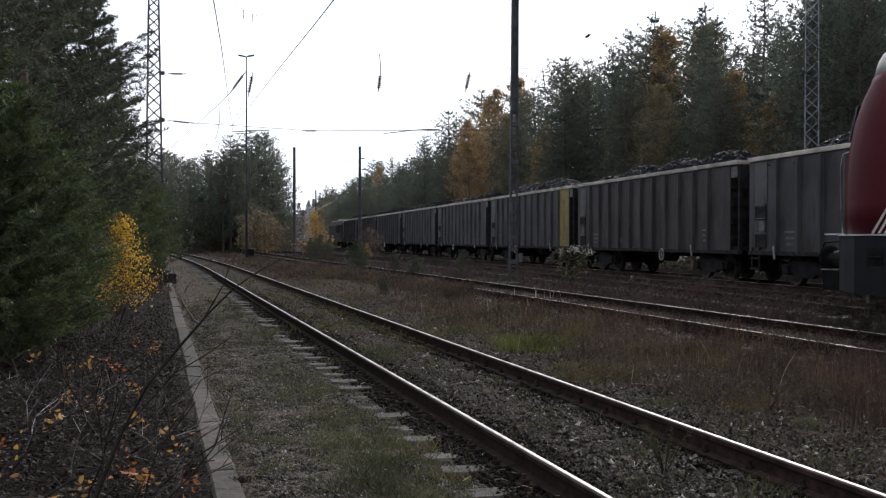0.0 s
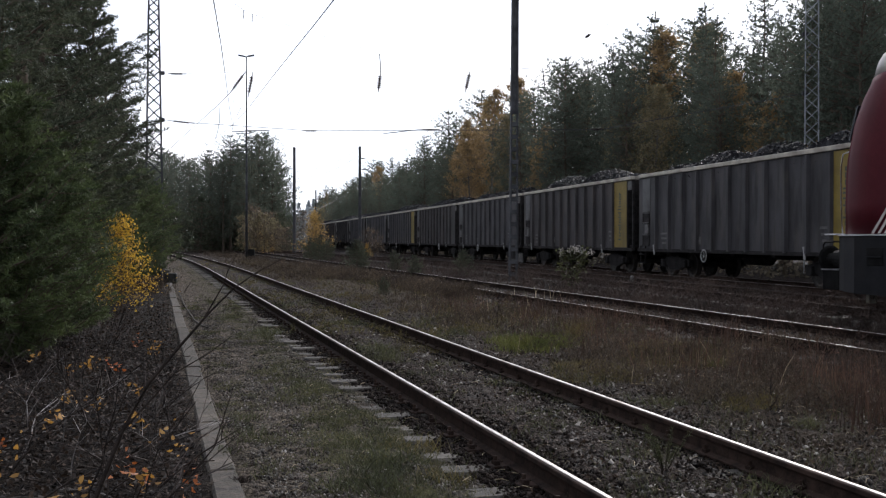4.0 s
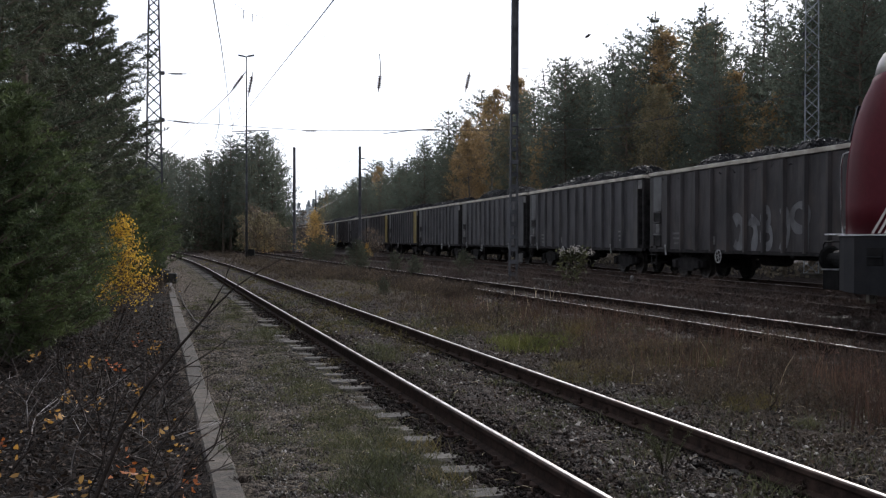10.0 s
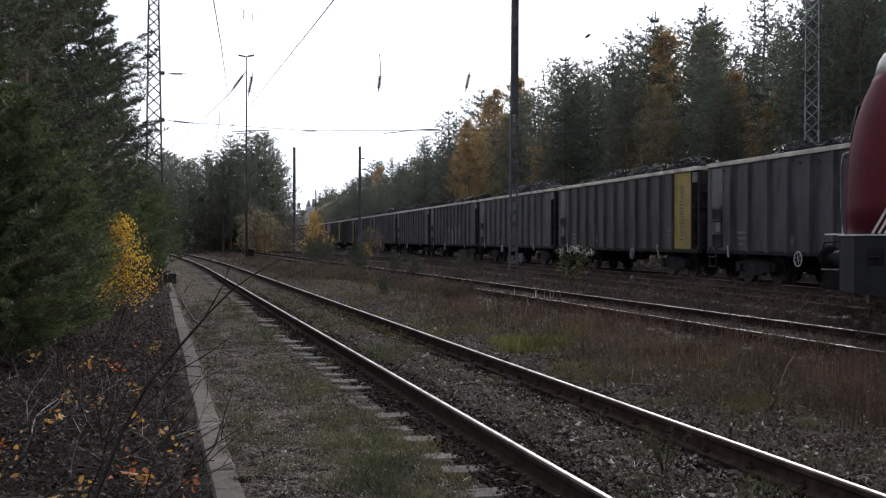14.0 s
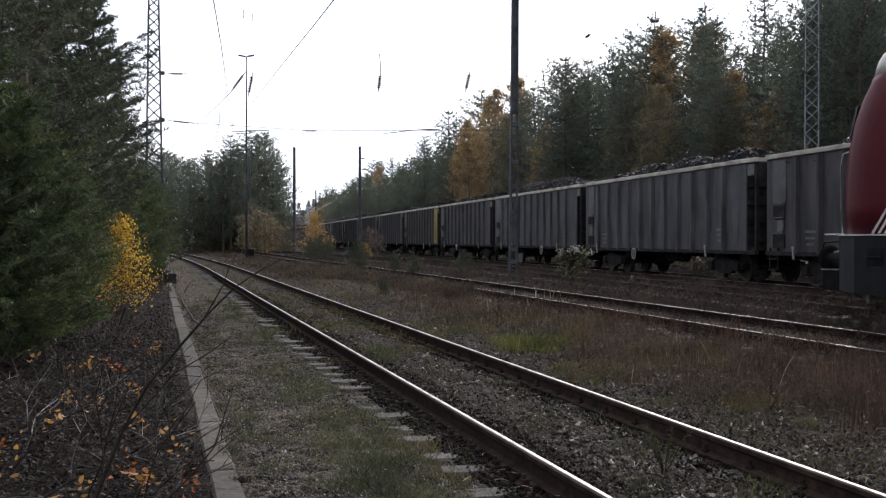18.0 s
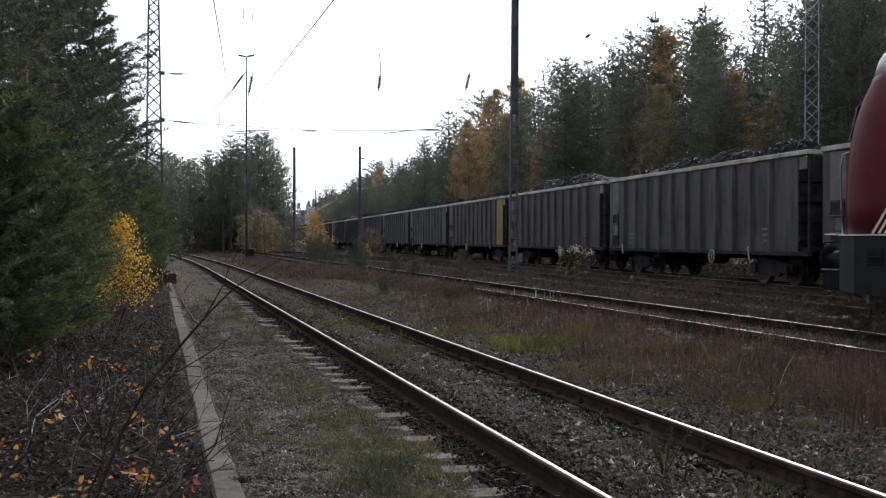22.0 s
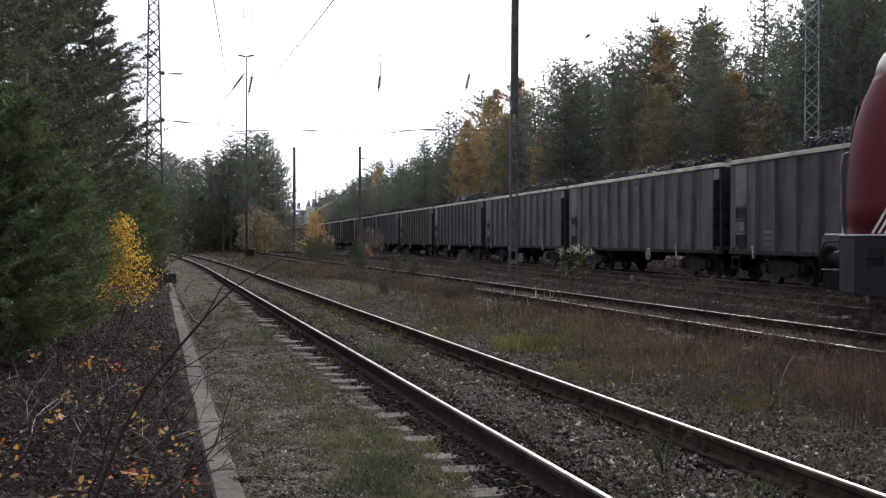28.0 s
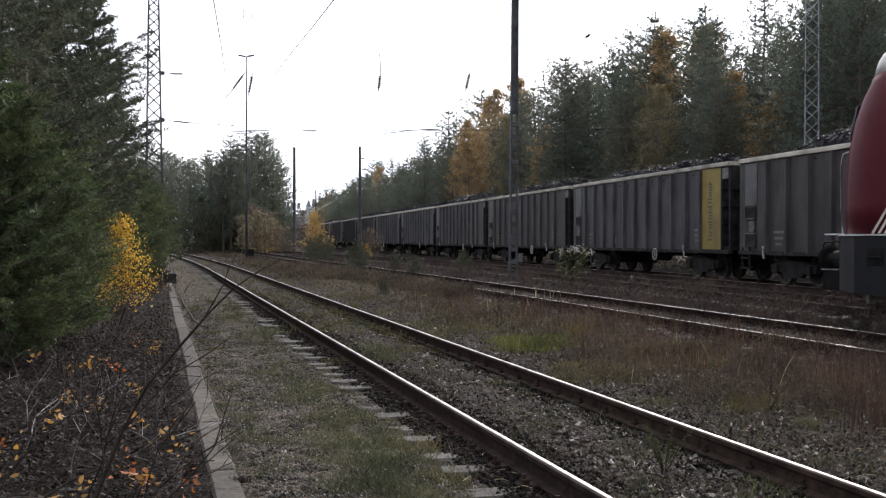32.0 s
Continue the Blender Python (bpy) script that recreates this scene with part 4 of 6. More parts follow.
def oval_leaves(centres, size, seed):
    """One pointed oval leaf, slightly cupped, at each centre."""
    q = np.random.default_rng(seed)
    n = len(centres)
    a = q.normal(0, 1, (n, 3)) * (1, 1, 0.6)
    a /= np.linalg.norm(a, axis=1, keepdims=True)
    b = np.cross(a, q.normal(0, 0.6, (n, 3)) + (0, 0, 1.0))
    b /= np.linalg.norm(b, axis=1, keepdims=True)
    s = size * q.uniform(0.6, 1.3, (n, 1))
    up = np.cross(a, b) * s * 0.14
    v = np.stack([centres - a * s * 0.55, centres - a * s * 0.2 + b * s * 0.3 + up, centres + a * s * 0.22 + b * s * 0.24 + up, centres + a * s * 0.6,
                  centres + a * s * 0.22 - b * s * 0.24 + up, centres - a * s * 0.2 - b * s * 0.3 + up], 1).reshape(-1, 3)
    return v, np.arange(len(v)).reshape(-1, 6)


def pine(name, seed, tall, base, reach, whorls, per_whorl, tufts, needle, wide, per, mat, label, droop=0.12, taper=0.85, sides=4, brush=0.9, plate=0.17, flat=0.06, arms=(), twigs=False):
    """A pine: tapered trunk, limbs in uneven whorls, needle tufts along their outer part."""
    rng = random.Random(seed)
    w = thing(name, pose(0, 0, 0), label, "tree", "conifers")
    lean = [(0.1 * math.sin(z * 0.7 + seed) * z / tall, 0.1 * math.cos(z * 0.6 + seed) * z / tall) for z in range(int(tall) + 2)]

    def spine(z):
        i = min(int(z), len(lean) - 2)
        f = z - i
        return Vector((lean[i][0] * (1 - f) + lean[i + 1][0] * f, lean[i][1] * (1 - f) + lean[i + 1][1] * f, z))

    zs = [-0.3 + (tall + 0.3) * i / 9 for i in range(10)]
    limbs = Shape().tube([spine(max(z, 0)) + Vector((0, 0, min(z, 0))) for z in zs], [0.011 * tall * (1 - 0.93 * i / 9) + 0.01 for i in range(10)], 8)
    cs, ds = [], []
    def limb(z, a, ln, f, many):
        rise = rng.uniform(-0.05, 0.35) * ln + 0.25 * f * ln
        p0 = spine(z)
        out = Vector((math.cos(a), math.sin(a), 0))
        pts = [p0 + out * ln * s + Vector((0, 0, rise * s - droop * ln * 4 * s * (1 - s) * 0.6 + 0.25 * ln * s ** 3)) for s in (0, 0.35, 0.7, 1)]
        limbs.tube(pts if sides > 3 else [pts[0], pts[2]], [0.014 + 0.016 * ln * 0.5, 0.012 + 0.008 * ln * 0.5, 0.009, 0.004], sides, False)
        if twigs:
            for i in range(max(4, many // 5)):
                s = 0.18 + 0.82 * (i + rng.random()) / max(4, many // 5)
                m = min(int(s * 3), 2)
                c = pts[m].lerp(pts[m + 1], min(s * 3 - m, 1.0))
                way = (out * 0.75 + Vector((-out.y, out.x, 0)) * (1 if i % 2 else -1) * rng.uniform(0.35, 1.1) * (1.2 - s) + Vector((0, 0, rng.uniform(-0.12, 0.3)))).normalized()
                reach_t = (0.12 + 0.2 * ln * (1.15 - 0.6 * s)) * rng.uniform(0.7, 1.25)
                limbs.tube([c, c + way * reach_t], [0.006, 0.003], 3, False)
                for j in range(7):
                    f2 = (j + 0.6) / 6.5
                    cs.append(c + way * reach_t * f2 + Vector((0, 0, 0.18 * reach_t * f2 * f2 + rng.gauss(0, 0.012))))
                    ds.append((way * 0.55 + Vector((0, 0, 0.3))) * (0.7 if j < 5 else 0.95))
            return
        for i in range(many):
            s = 0.22 + 0.8 * (i + rng.random()) / many
            m = min(int(s * 3 / 1.0), 2)
            c = pts[m].lerp(pts[m + 1], min(s * 3 - m, 1.1))
            side = Vector((-out.y, out.x, 0)) * rng.gauss(0, plate) * ln * (1.15 - 0.6 * s)
            cs.append(c + side + Vector((0, 0, rng.gauss(0, flat) * ln + 0.02)))
            ds.append((out * 0.55 + side * 0.8 + Vector((0, 0, 0.45))) * (0.5 + 0.5 * min(1.0, ln / reach)))

    for k in range(whorls):
        f = (k + rng.uniform(-0.35, 0.35)) / whorls
        f = min(max(f, 0), 0.985)
        z = base + (tall - base) * f
        r = reach * (1 - f ** (1.2 + taper)) ** 0.95 * (0.6 + 0.4 * min(1, f * 5 + 0.35)) + 0.08
        for j in range(per_whorl):
            if rng.random() < 0.12:
                continue
            ln = r * rng.uniform(0.5, 1.28)
            limb(z, 6.283 * (j + rng.random()) / per_whorl + k * 1.7, ln, f, max(2, int(tufts * min(1.0, 0.25 + ln / reach))))
    for z, a, ln in arms:
        limb(z, radians(a), ln, 0.1, int(tufts * 1.5))
    for k in range(9):
        cs.append(spine(tall * (0.9 + 0.012 * k)))
        ds.append(Vector((0, 0, 0.62 - 0.03 * k)))
    part("trunk", limbs, M_BARK, w, "brown scaly trunk with bare limbs")
    v, f = sprays(np.array(cs), np.array(ds), needle, wide, per, seed, brush)
    part("crown", (v, f), mat, w, "dark green needled crown")
    return w


def broadleaf(name, seed, tall, base, reach, limbs_n, leaves_n, size, bark, mat, label, category="tree", group="autumn trees", thick=0.009, crown_label="thin autumn crown", loose=0.055, cone=False):
    """A slender tree: trunk, rising limbs with side twigs, leaves scattered on them."""
    rng = random.Random(seed)
    w = thing(name, pose(0, 0, 0), label, category, group)
    bend = [Vector((0.03 * tall * math.sin(s * 2.2 + seed) * s, 0.03 * tall * math.cos(s * 1.9 + seed) * s, tall * s)) for s in [i / 8 for i in range(9)]]
    sh = Shape().tube([bend[0] - Vector((0, 0, 0.3))] + bend[1:], [thick * tall * (1 - 0.9 * i / 8) + 0.004 for i in range(9)], 7)
    tips = []
    for k in range(limbs_n):
        f = base / tall + (1 - base / tall) * ((k + rng.random()) / limbs_n) * 0.97
        i = min(int(f * 8), 7)
        p = bend[i].lerp(bend[i + 1], f * 8 - i)
        a = rng.uniform(0, 6.283)
        env = math.sin(math.pi * min(0.97, 0.18 + 0.8 * (f - base / tall) / (1 - base / tall))) ** 0.8
        if cone:
            env = 1.05 - (f - base / tall) / (1 - base / tall)
        ln = reach * env * rng.uniform(0.6, 1.15)
        up = rng.uniform(-0.1, 1.0) if cone else rng.uniform(0.5, 1.2)
        q = p + Vector((math.cos(a), math.sin(a), up)).normalized() * ln
        m = p.lerp(q, 0.5) + Vector((rng.gauss(0, 0.06), rng.gauss(0, 0.06), 0.05)) * ln
        sh.tube([p, m, q], [0.004 * tall * 0.35 + 0.003, 0.0025 * tall * 0.35 + 0.002, 0.003], 4, False)
        for j in range(4):
            s = rng.uniform(0.35, 1)
            o = p.lerp(q, s)
            e = o + Vector((rng.gauss(0, 1), rng.gauss(0, 1), rng.uniform(-0.3, 0.9))).normalized() * ln * 0.4
            sh.tube([o, e], [0.0022 * tall * 0.3 + 0.002, 0.002], 3, False)
            tips.append((o, e))
        tips.append((m, q))
    part("trunk", sh, bark, w, "slender trunk with fine twigs")
    q = np.random.default_rng(seed)
    pa = np.array([t[0] for t in tips])
    pb = np.array([t[1] for t in tips])
    pick = q.integers(0, len(tips), leaves_n)
    s = q.uniform(0.1, 1.1, (leaves_n, 1))
    c = pa[pick] * (1 - s) + pb[pick] * s + q.normal(0, reach * loose, (leaves_n, 3))
    part("crown", leaves(c, size, seed), mat, w, crown_label)
    return w


def spread(proto, spots):
    """Copies of a tree at spots (x, y, z, turn, size); the first spot takes the tree itself."""
    for k, (x, y, z, turn, size) in enumerate(spots):
        m = pose(x, y, z, 0, 0, turn) @ Matrix.Diagonal((size, size, size, 1))
        if k == 0:
            proto.matrix_basis = m
        else:
            copy_thing(proto, pose(0, 0, 0)).matrix_basis = m


def woods():
    rng = random.Random(21)
    protos = [pine("pine_tree", 31 + k, 14.5 + 0.5 * k, 1.5 + k, 2.7 + 0.25 * k, 23, 7, 17, 0.22, 0.046, 14, M_NEEDLE_HAZED, "tall dark green pine at the edge of the wood", taper=(1.6, 2.4, 1.2, 2.0)[k], sides=3, plate=0.2, flat=0.05) for k in range(4)]
    birch = [broadleaf("birch_tree", 51 + k, 14.0, 3.5, 2.4, 70, 7000, 0.12, M_BIRCHBARK, (M_ORANGE, M_OLIVE, M_ORANGE)[k], ("birch with thinning orange leaves", "birch with fading olive leaves", "birch with rusty brown leaves")[k]) for k in range(3)]
    spots = [[] for _ in range(7)]
    y = 24.0
    while y < 300:
        for row, off in enumerate((8.8, 12.2, 16.5)):
            if row and rng.random() < ((0.0, 0.15) if y < 80 else (0.1, 0.5))[row - 1]:
                continue
            yy = y + rng.uniform(-1.8, 1.8)
            o = off + rng.uniform(-1.4, 1.4)
            kind = rng.choice((4, 5, 6)) if rng.random() < (0.15 if yy < 60 else 0.12 if yy > 118 else 0.45 if row < 2 else 0.3) else rng.choice((0, 1, 2, 3))
            size = rng.uniform(0.78, 1.1) * (1.0 if row else 0.85) * (1.1 if 72 < yy < 135 else (0.9 if yy < 66 else 0.98))
            spots[kind].append((line_d(yy) + o, yy, 0.05, rng.uniform(0, 360), size))
        y += 2.2 if y < 75 else 2.6 + y * 0.012
    # left of the tracks, far ahead
    edge = (
            (128, 395, 0.84, 0), (132, 420, 0.86, 2), (127, 445, 0.9, 3), (133, 468, 1.0, 1), (138, 490, 0.86, 2), (150, 300, 0.92, 1), (146, 325, 0.8, 3), (140, 350, 0.75, 0),
            (128, 372, 0.82, 1), (155, 280, 0.9, 2), (120, 262, 0.8, 3), (160, 335, 0.95, 0), (165, 365, 0.9, 3), (150, 408, 0.9, 1), (155, 455, 1.0, 0), (160, 500, 0.8, 3),
            (118, 436, 0.7, 2), (135, 432, 0.9, 1), (112, 240, 0.95, 1), (100, 215, 1.0, 0), (95, 180, 0.95, 2))
    fill = (
            (85, 140, 1.0, 3), (70, 100, 1.0, 1), (60, 40, 0.95, 0), (75, 60, 1.0, 2), (52, -40, 1.0, 3), (135, 385, 0.7, 3), (172, 310, 1.0, 2), (170, 288, 1.0, 3),
            (175, 345, 1.0, 1), (180, 270, 1.0, 0), (124, 408, 0.85, 3), (126, 458, 0.9, 2), (129, 482, 0.85, 0), (136, 412, 0.84, 3), (137, 470, 0.93, 3), (140, 440, 0.86, 2),
            (131, 446, 0.84, 5), (122, 395, 0.7, 1), (145, 370, 0.8, 2), (148, 310, 0.85, 0), (143, 336, 0.75, 3), (158, 295, 0.9, 3))
    for some in (edge, fill):
        for yy, px, size, kind in some:
            p = at_view(px, yy)
            spots[kind].append((p.x, p.y, 0.1, rng.uniform(0, 360), size))
    for yy, px, size, kind in ((50, 1475, 1.0, 0), (54, 1505, 1.05, 2), (48, 1540, 1.0, 3), (56, 1570, 1.1, 1), (60, 1450, 0.95, 3), (72, 1172, 1.12, 5), (62, 1268, 1.0, 0), (88, 1003, 1.08, 1), (105, 872, 1.16, 4), (78, 1086, 1.0, 2), (64, 1350, 1.05, 2), (112, 835, 1.0, 4), (96, 945, 0.95, 3), (84, 1040, 0.98, 3)):
        p = at_view(px, yy)
        spots[kind].append((p.x, p.y, 0.05, rng.uniform(0, 360), size))
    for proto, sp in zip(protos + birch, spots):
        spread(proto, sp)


woods()


def left_pines():
    specs = ((18.5, 42, 12.5, 1.7, 1.65, 3, 0.0), (24.5, 108, 11.0, 0.8, 1.1, 4, 0.1), (31, 168, 9.5, 0.6, 1.2, 5, 0.1), (14.2, -70, 11.0, 0.5, 2.0, 6, 0.1), (40, 190, 9.0, 0.6, 1.2, 7, 0.1), (22.5, 80, 12.5, 1.0, 1.3, 8, 0.1))
    for y, px, tall, base, reach, seed, z in specs:
        arms = [(z1, a1 - seed * 50, ln1) for z1, a1, ln1 in ((4.5, -14, 2.0), (4.65, 8, 2.1), (4.7, -35, 2.0), (4.8, 0, 2.05), (3.4, -10, 2.0), (3.5, 12, 2.05), (3.6, -25, 2.0), (2.6, 0, 2.2), (2.0, -15, 2.3))] if seed == 8 else ()
        w = pine("pine_tree", seed, tall, base, reach, int(tall * 1.7), 8, 64, 0.135, 0.014, 16, M_NEEDLE, "dense dark green pine beside the path", 0.16, 0.9, brush=0.75, arms=arms, twigs=True)
        p = at_view(px, y, z)
        w.matrix_basis = pose(p.x, p.y, z, 0, 0, seed * 50)
    young = pine("young_pine", 15, 3.6, 0.1, 1.15, 20, 8, 44, 0.11, 0.012, 15, M_YOUNG, "bushy young green pine at the path edge", 0.1, 0.7, twigs=True)
    spots = []
    for y, px, size in ((13.0, 8, 0.95), (16.0, 75, 0.8), (20.5, 80, 0.8), (26, 150, 1.0), (33, 208, 1.0), (38, 232, 1.05), (43, 240, 1.2), (36, 185, 1.1), (29, 95, 1.2), (48, 250, 1.3), (12.2, -60, 1.05)):
        p = at_view(px, y, 0.05)
        spots.append((p.x, p.y, 0.05, px * 7 % 360, size))
    spread(young, spots)
    far = pine("young_pine", 17, 3.6, 0.1, 1.25, 12, 6, 5, 0.28, 0.06, 7, M_NEEDLE, "young green pine filling the edge of the wood", 0.1, 0.7)
    spots = []
    rng = random.Random(44)
    for k in range(60):
        y = rng.uniform(118, 165)
        p = at_view(rng.uniform(225, 520), y, 0.05)
        spots.append((p.x, p.y, 0.05, rng.uniform(0, 360), rng.uniform(1.0, 1.9)))
    for k in range(26):
        y = rng.uniform(46, 110)
        p = at_view(rng.uniform(150, 268), y, 0.05)
        spots.append((p.x, p.y, 0.05, rng.uniform(0, 360), rng.uniform(1.0, 1.6)))
    spread(far, spots)


left_pines()


def saplings():
    g = broadleaf("birch_sapling", 71, 2.0, 0.05, 0.85, 120, 2900, 0.044, M_BARK, M_GOLD, "golden yellow birch sapling beside the path", "sapling", "saplings", 0.008, "dense golden leaves", 0.15, True)
    p = at_view(214, 23.0)
    g.matrix_basis = pose(p.x, p.y, 0.02, 0, 0, 40)
    o = broadleaf("larch_sapling", 72, 4.0, 0.2, 1.75, 100, 2600, 0.09, M_BARK, M_LARCH, "orange yellow sapling among weeds", "sapling", "saplings", 0.008, "orange yellow crown", 0.12, True)
    p = at_view(559, 92)
    spots = [(p.x, p.y, 0.05, 0, 0.98)]
    for y, px, s in ((110, 460, 0.8), (83, 650, 0.3), (104, 478, 0.5)):
        p = at_view(px, y)
        spots.append((p.x, p.y, 0.05, px, s))
    spread(o, spots)
    b = broadleaf("brown_shrub", 73, 3.2, 0.2, 1.2, 60, 380, 0.085, M_REDSTEM, M_RUSSET, "half-bare brown shrub beside the tracks", "shrub", "shrubs", 0.006, "thin brown leaves")
    spots = []
    rng = random.Random(9)
    for k in range(18):
        y = rng.uniform(98, 150)
        px = rng.uniform(440, 560)
        p = at_view(px, y)
        spots.append((p.x, p.y, 0.05, rng.uniform(0, 360), rng.uniform(0.7, 1.5)))
    for y, px, s in ((86, 640, 0.4), (82, 672, 0.55), (84, 662, 0.7), (83, 652, 0.75)):
        p = at_view(px, y)
        spots.append((p.x, p.y, 0.05, px, s))
    spread(b, spots)
    r = broadleaf("autumn_shrub", 74, 2.6, 0.2, 1.1, 60, 480, 0.09, M_REDSTEM, M_OLIVE, "yellowing autumn shrub beside the tracks", "shrub", "shrubs", 0.006, "thin yellowing leaves")
    spots = []
    for k in range(10):
        y = rng.uniform(98, 112)
        p = at_view(rng.uniform(432, 490), y)
        spots.append((p.x, p.y, 0.05, rng.uniform(0, 360), rng.uniform(0.9, 1.6)))
    spread(r, spots)
    yp = pine("young_pine", 16, 2.0, 0.05, 0.8, 13, 7, 8, 0.14, 0.02, 16, M_NEEDLE, "small green pine seedling among the tracks", 0.1, 0.7)
    spots = []
    for y, px, s in ((72, 565, 0.9), (75, 548, 0.8), (70, 580, 0.7), (50, 632, 0.75), (55, 640, 0.6), (42, 735, 0.45), (44, 820, 0.55), (29.5, 680, 0.25), (48, 700, 0.5)):
        p = at_view(px, y)
        spots.append((p.x, p.y, 0.03, px, s))
    spread(yp, spots)
    s = broadleaf("seeding_shrub", 75, 1.15, 0.05, 0.6, 50, 620, 0.08, M_TWIG, M_GRASS, "green shrub with pale fluffy seed heads", "shrub", "shrubs", 0.01, "green leaves")
    q = np.random.default_rng(8)
    c = q.normal(0, 0.06, (170, 3)) + (q.normal(0, 1, (9, 3)) * (0.3, 0.3, 0.08) + (0, 0, 1.12))[q.integers(0, 9, 170)]
    part("seed_heads", leaves(c, 0.06, 9), M_SEED, s, "pale fluffy seed heads")
    p = at_view(1012, 32.0)
    s.matrix_basis = pose(p.x, p.y, 0.05)


saplings()


# ---- masts, pylons, lamp and wires ----
def lattice_pylon(px, y, foot, top, tall, label, bar=0.06, turn=15, steel=None):
    steel = steel or M_DARKMAST
    p = at_view(px, y)
    w = thing("lattice_pylon", pose(p.x, p.y, 0, 0, 0, turn), label, "pylon", "overhead line supports")

    def corner(z, i, j):
        h = (foot + (top - foot) * z / tall) / 2
        return Vector((i * h, j * h, z))

    for i in (-1, 1):
        for j in (-1, 1):
            part("leg", Shape().beam(corner(-0.3, i, j), corner(tall, i, j), bar * 1.35), steel, w)
    step, z, k = foot * 0.95, 0.2, 0
    while z + step < tall:
        for a, b in (((-1, -1), (1, -1)), ((1, -1), (1, 1)), ((1, 1), (-1, 1)), ((-1, 1), (-1, -1))):
            if a[1] == b[1] == 1:
                continue
            part("brace", Shape().beam(corner(z, *a), corner(z + step, *b), bar * 1.1, bar * 0.9), steel, w)
            if a[1] == b[1]:
                part("brace", Shape().beam(corner(z + step, *a), corner(z, *b), bar * 1.1, bar * 0.9), steel, w)
        z += step
        step = (foot + (top - foot) * z / tall) * 0.95
    part("foundation", Shape().box(-foot * 0.8, foot * 0.8, -foot * 0.8, foot * 0.8, -0.4, 0.25, 0.04), M_SLEEPER, w, "concrete foundation")
    return w, p


lattice_pylon(273, 47, 0.8, 0.33, 15.0, "tall grey lattice steel pylon")
lattice_pylon(1436, 42, 0.54, 0.46, 14.0, "grey lattice steel pylon before the wood", 0.035, -19, M_ZINC)


def ladder_mast():
    p = at_view(908, 36.0)
    w = thing("catenary_mast", pose(p.x, p.y, 0.05, 0, 0.4, 12), "grey steel mast of two channels with batten plates", "mast", "overhead line supports")
    for s in (-1, 1):
        part("channel", Shape().loft([[(s * 0.15, -0.08, -0.2), (s * 0.15, 0.08, -0.2), (s * 0.1, 0.08, -0.2), (s * 0.1, -0.08, -0.2)], [(s * 0.1, -0.06, 13), (s * 0.1, 0.06, 13), (s * 0.05, 0.06, 13), (s * 0.05, -0.06, 13)]]), M_MAST, w)
    z = 0.35
    while z < 6.2:
        h = 0.128 - 0.06 * z / 13
        for yy in (-0.083, 0.068):
            part("batten_plate", Shape().box(-h, h, yy, yy + 0.015, z - 0.07, z + 0.07), M_MAST, w)
        z += 0.42
    part("web_plate", Shape().loft([[(i * 0.1, j * 0.02, 5.75) for i, j in ((-1, -1), (1, -1), (1, 1), (-1, 1))], [(i * 0.062, j * 0.02, 13) for i, j in ((-1, -1), (1, -1), (1, 1), (-1, 1))]]), M_MAST, w, "solid web of the mast top")
    part("foundation", Shape().box(-0.35, 0.35, -0.35, 0.35, -0.4, 0.08, 0.03), M_SLEEPER, w)
    # a small weathered sign and leaf-green tape on the mast
    part("tag_plate", Shape().box(0.16, 0.3, -0.1, -0.08, 0.75, 1.05, 0.004), M_PLATE, w)


ladder_mast()


def plain_mast(px, y, wide, tall, arms=()):
    p = at_view(px, y)
    w = thing("catenary_mast", pose(p.x, p.y, 0.05), "dark steel overhead line mast", "mast", "overhead line supports")
    part("pole", Shape().loft([[(i * wide / 2, j * wide / 2, -0.3) for i, j in ((-1, -1), (1, -1), (1, 1), (-1, 1))], [(i * wide * 0.42, j * wide * 0.42, tall) for i, j in ((-1, -1), (1, -1), (1, 1), (-1, 1))]]), M_DARKMAST, w)
    part("cap", Shape().box(-wide * 0.5, wide * 0.5, -wide * 0.5, wide * 0.5, tall, tall + 0.06, 0.01), M_DARKMAST, w)
    for z, ln in arms:
        a = part("arm", Shape().beam((0, 0, z), (ln, 0, z + 0.1), 0.05), M_DARKMAST, w)
        part("insulator", Shape().tube([(ln * f, 0, z + 0.1 * f) for f in (0.25, 0.3, 0.35, 0.4, 0.45, 0.5, 0.55)], [0.05, 0.09, 0.05, 0.09, 0.05, 0.09, 0.05], 8), M_INSUL, a)
    return p


plain_mast(521, 95, 0.26, 9.6)
plain_mast(637, 100, 0.28, 10.1, ((8.0, 0.9), (9.0, 0.7)))
plain_mast(559, 180, 0.26, 9.7, ((8.2, 2.5),))
plain_mast(711 - 100, 300, 0.3, 10.0)


def yard_lamp():
    p = at_view(436.5, 85)
    w = thing("yard_lamp", pose(p.x, p.y, 0.0), "tall thin yard lamp post with two arms", "street lamp")
    part("pole", Shape().tube([(0, 0, -0.2), (0, 0, 6), (0, 0, 12), (0, 0, 16.05)], [0.1, 0.085, 0.065, 0.05], 10), M_MAST, w, smooth=True)
    for s in (-1, 1):
        part("lamp_head", Shape().loft([[(s * 0.05, -0.1, 16.0), (s * 0.05, 0.1, 16.0), (s * 0.05, 0.1, 16.1), (s * 0.05, -0.1, 16.1)], [(s * 0.62, -0.14, 16.1), (s * 0.62, 0.14, 16.1), (s * 0.62, 0.08, 16.22), (s * 0.62, -0.08, 16.22)]]), M_DARKMAST, w)
    part("switch_box", Shape().box(0.15, 0.65, -0.2, 0.2, 0, 0.75, 0.03), M_BLACK, w, "dark switch box")


yard_lamp()


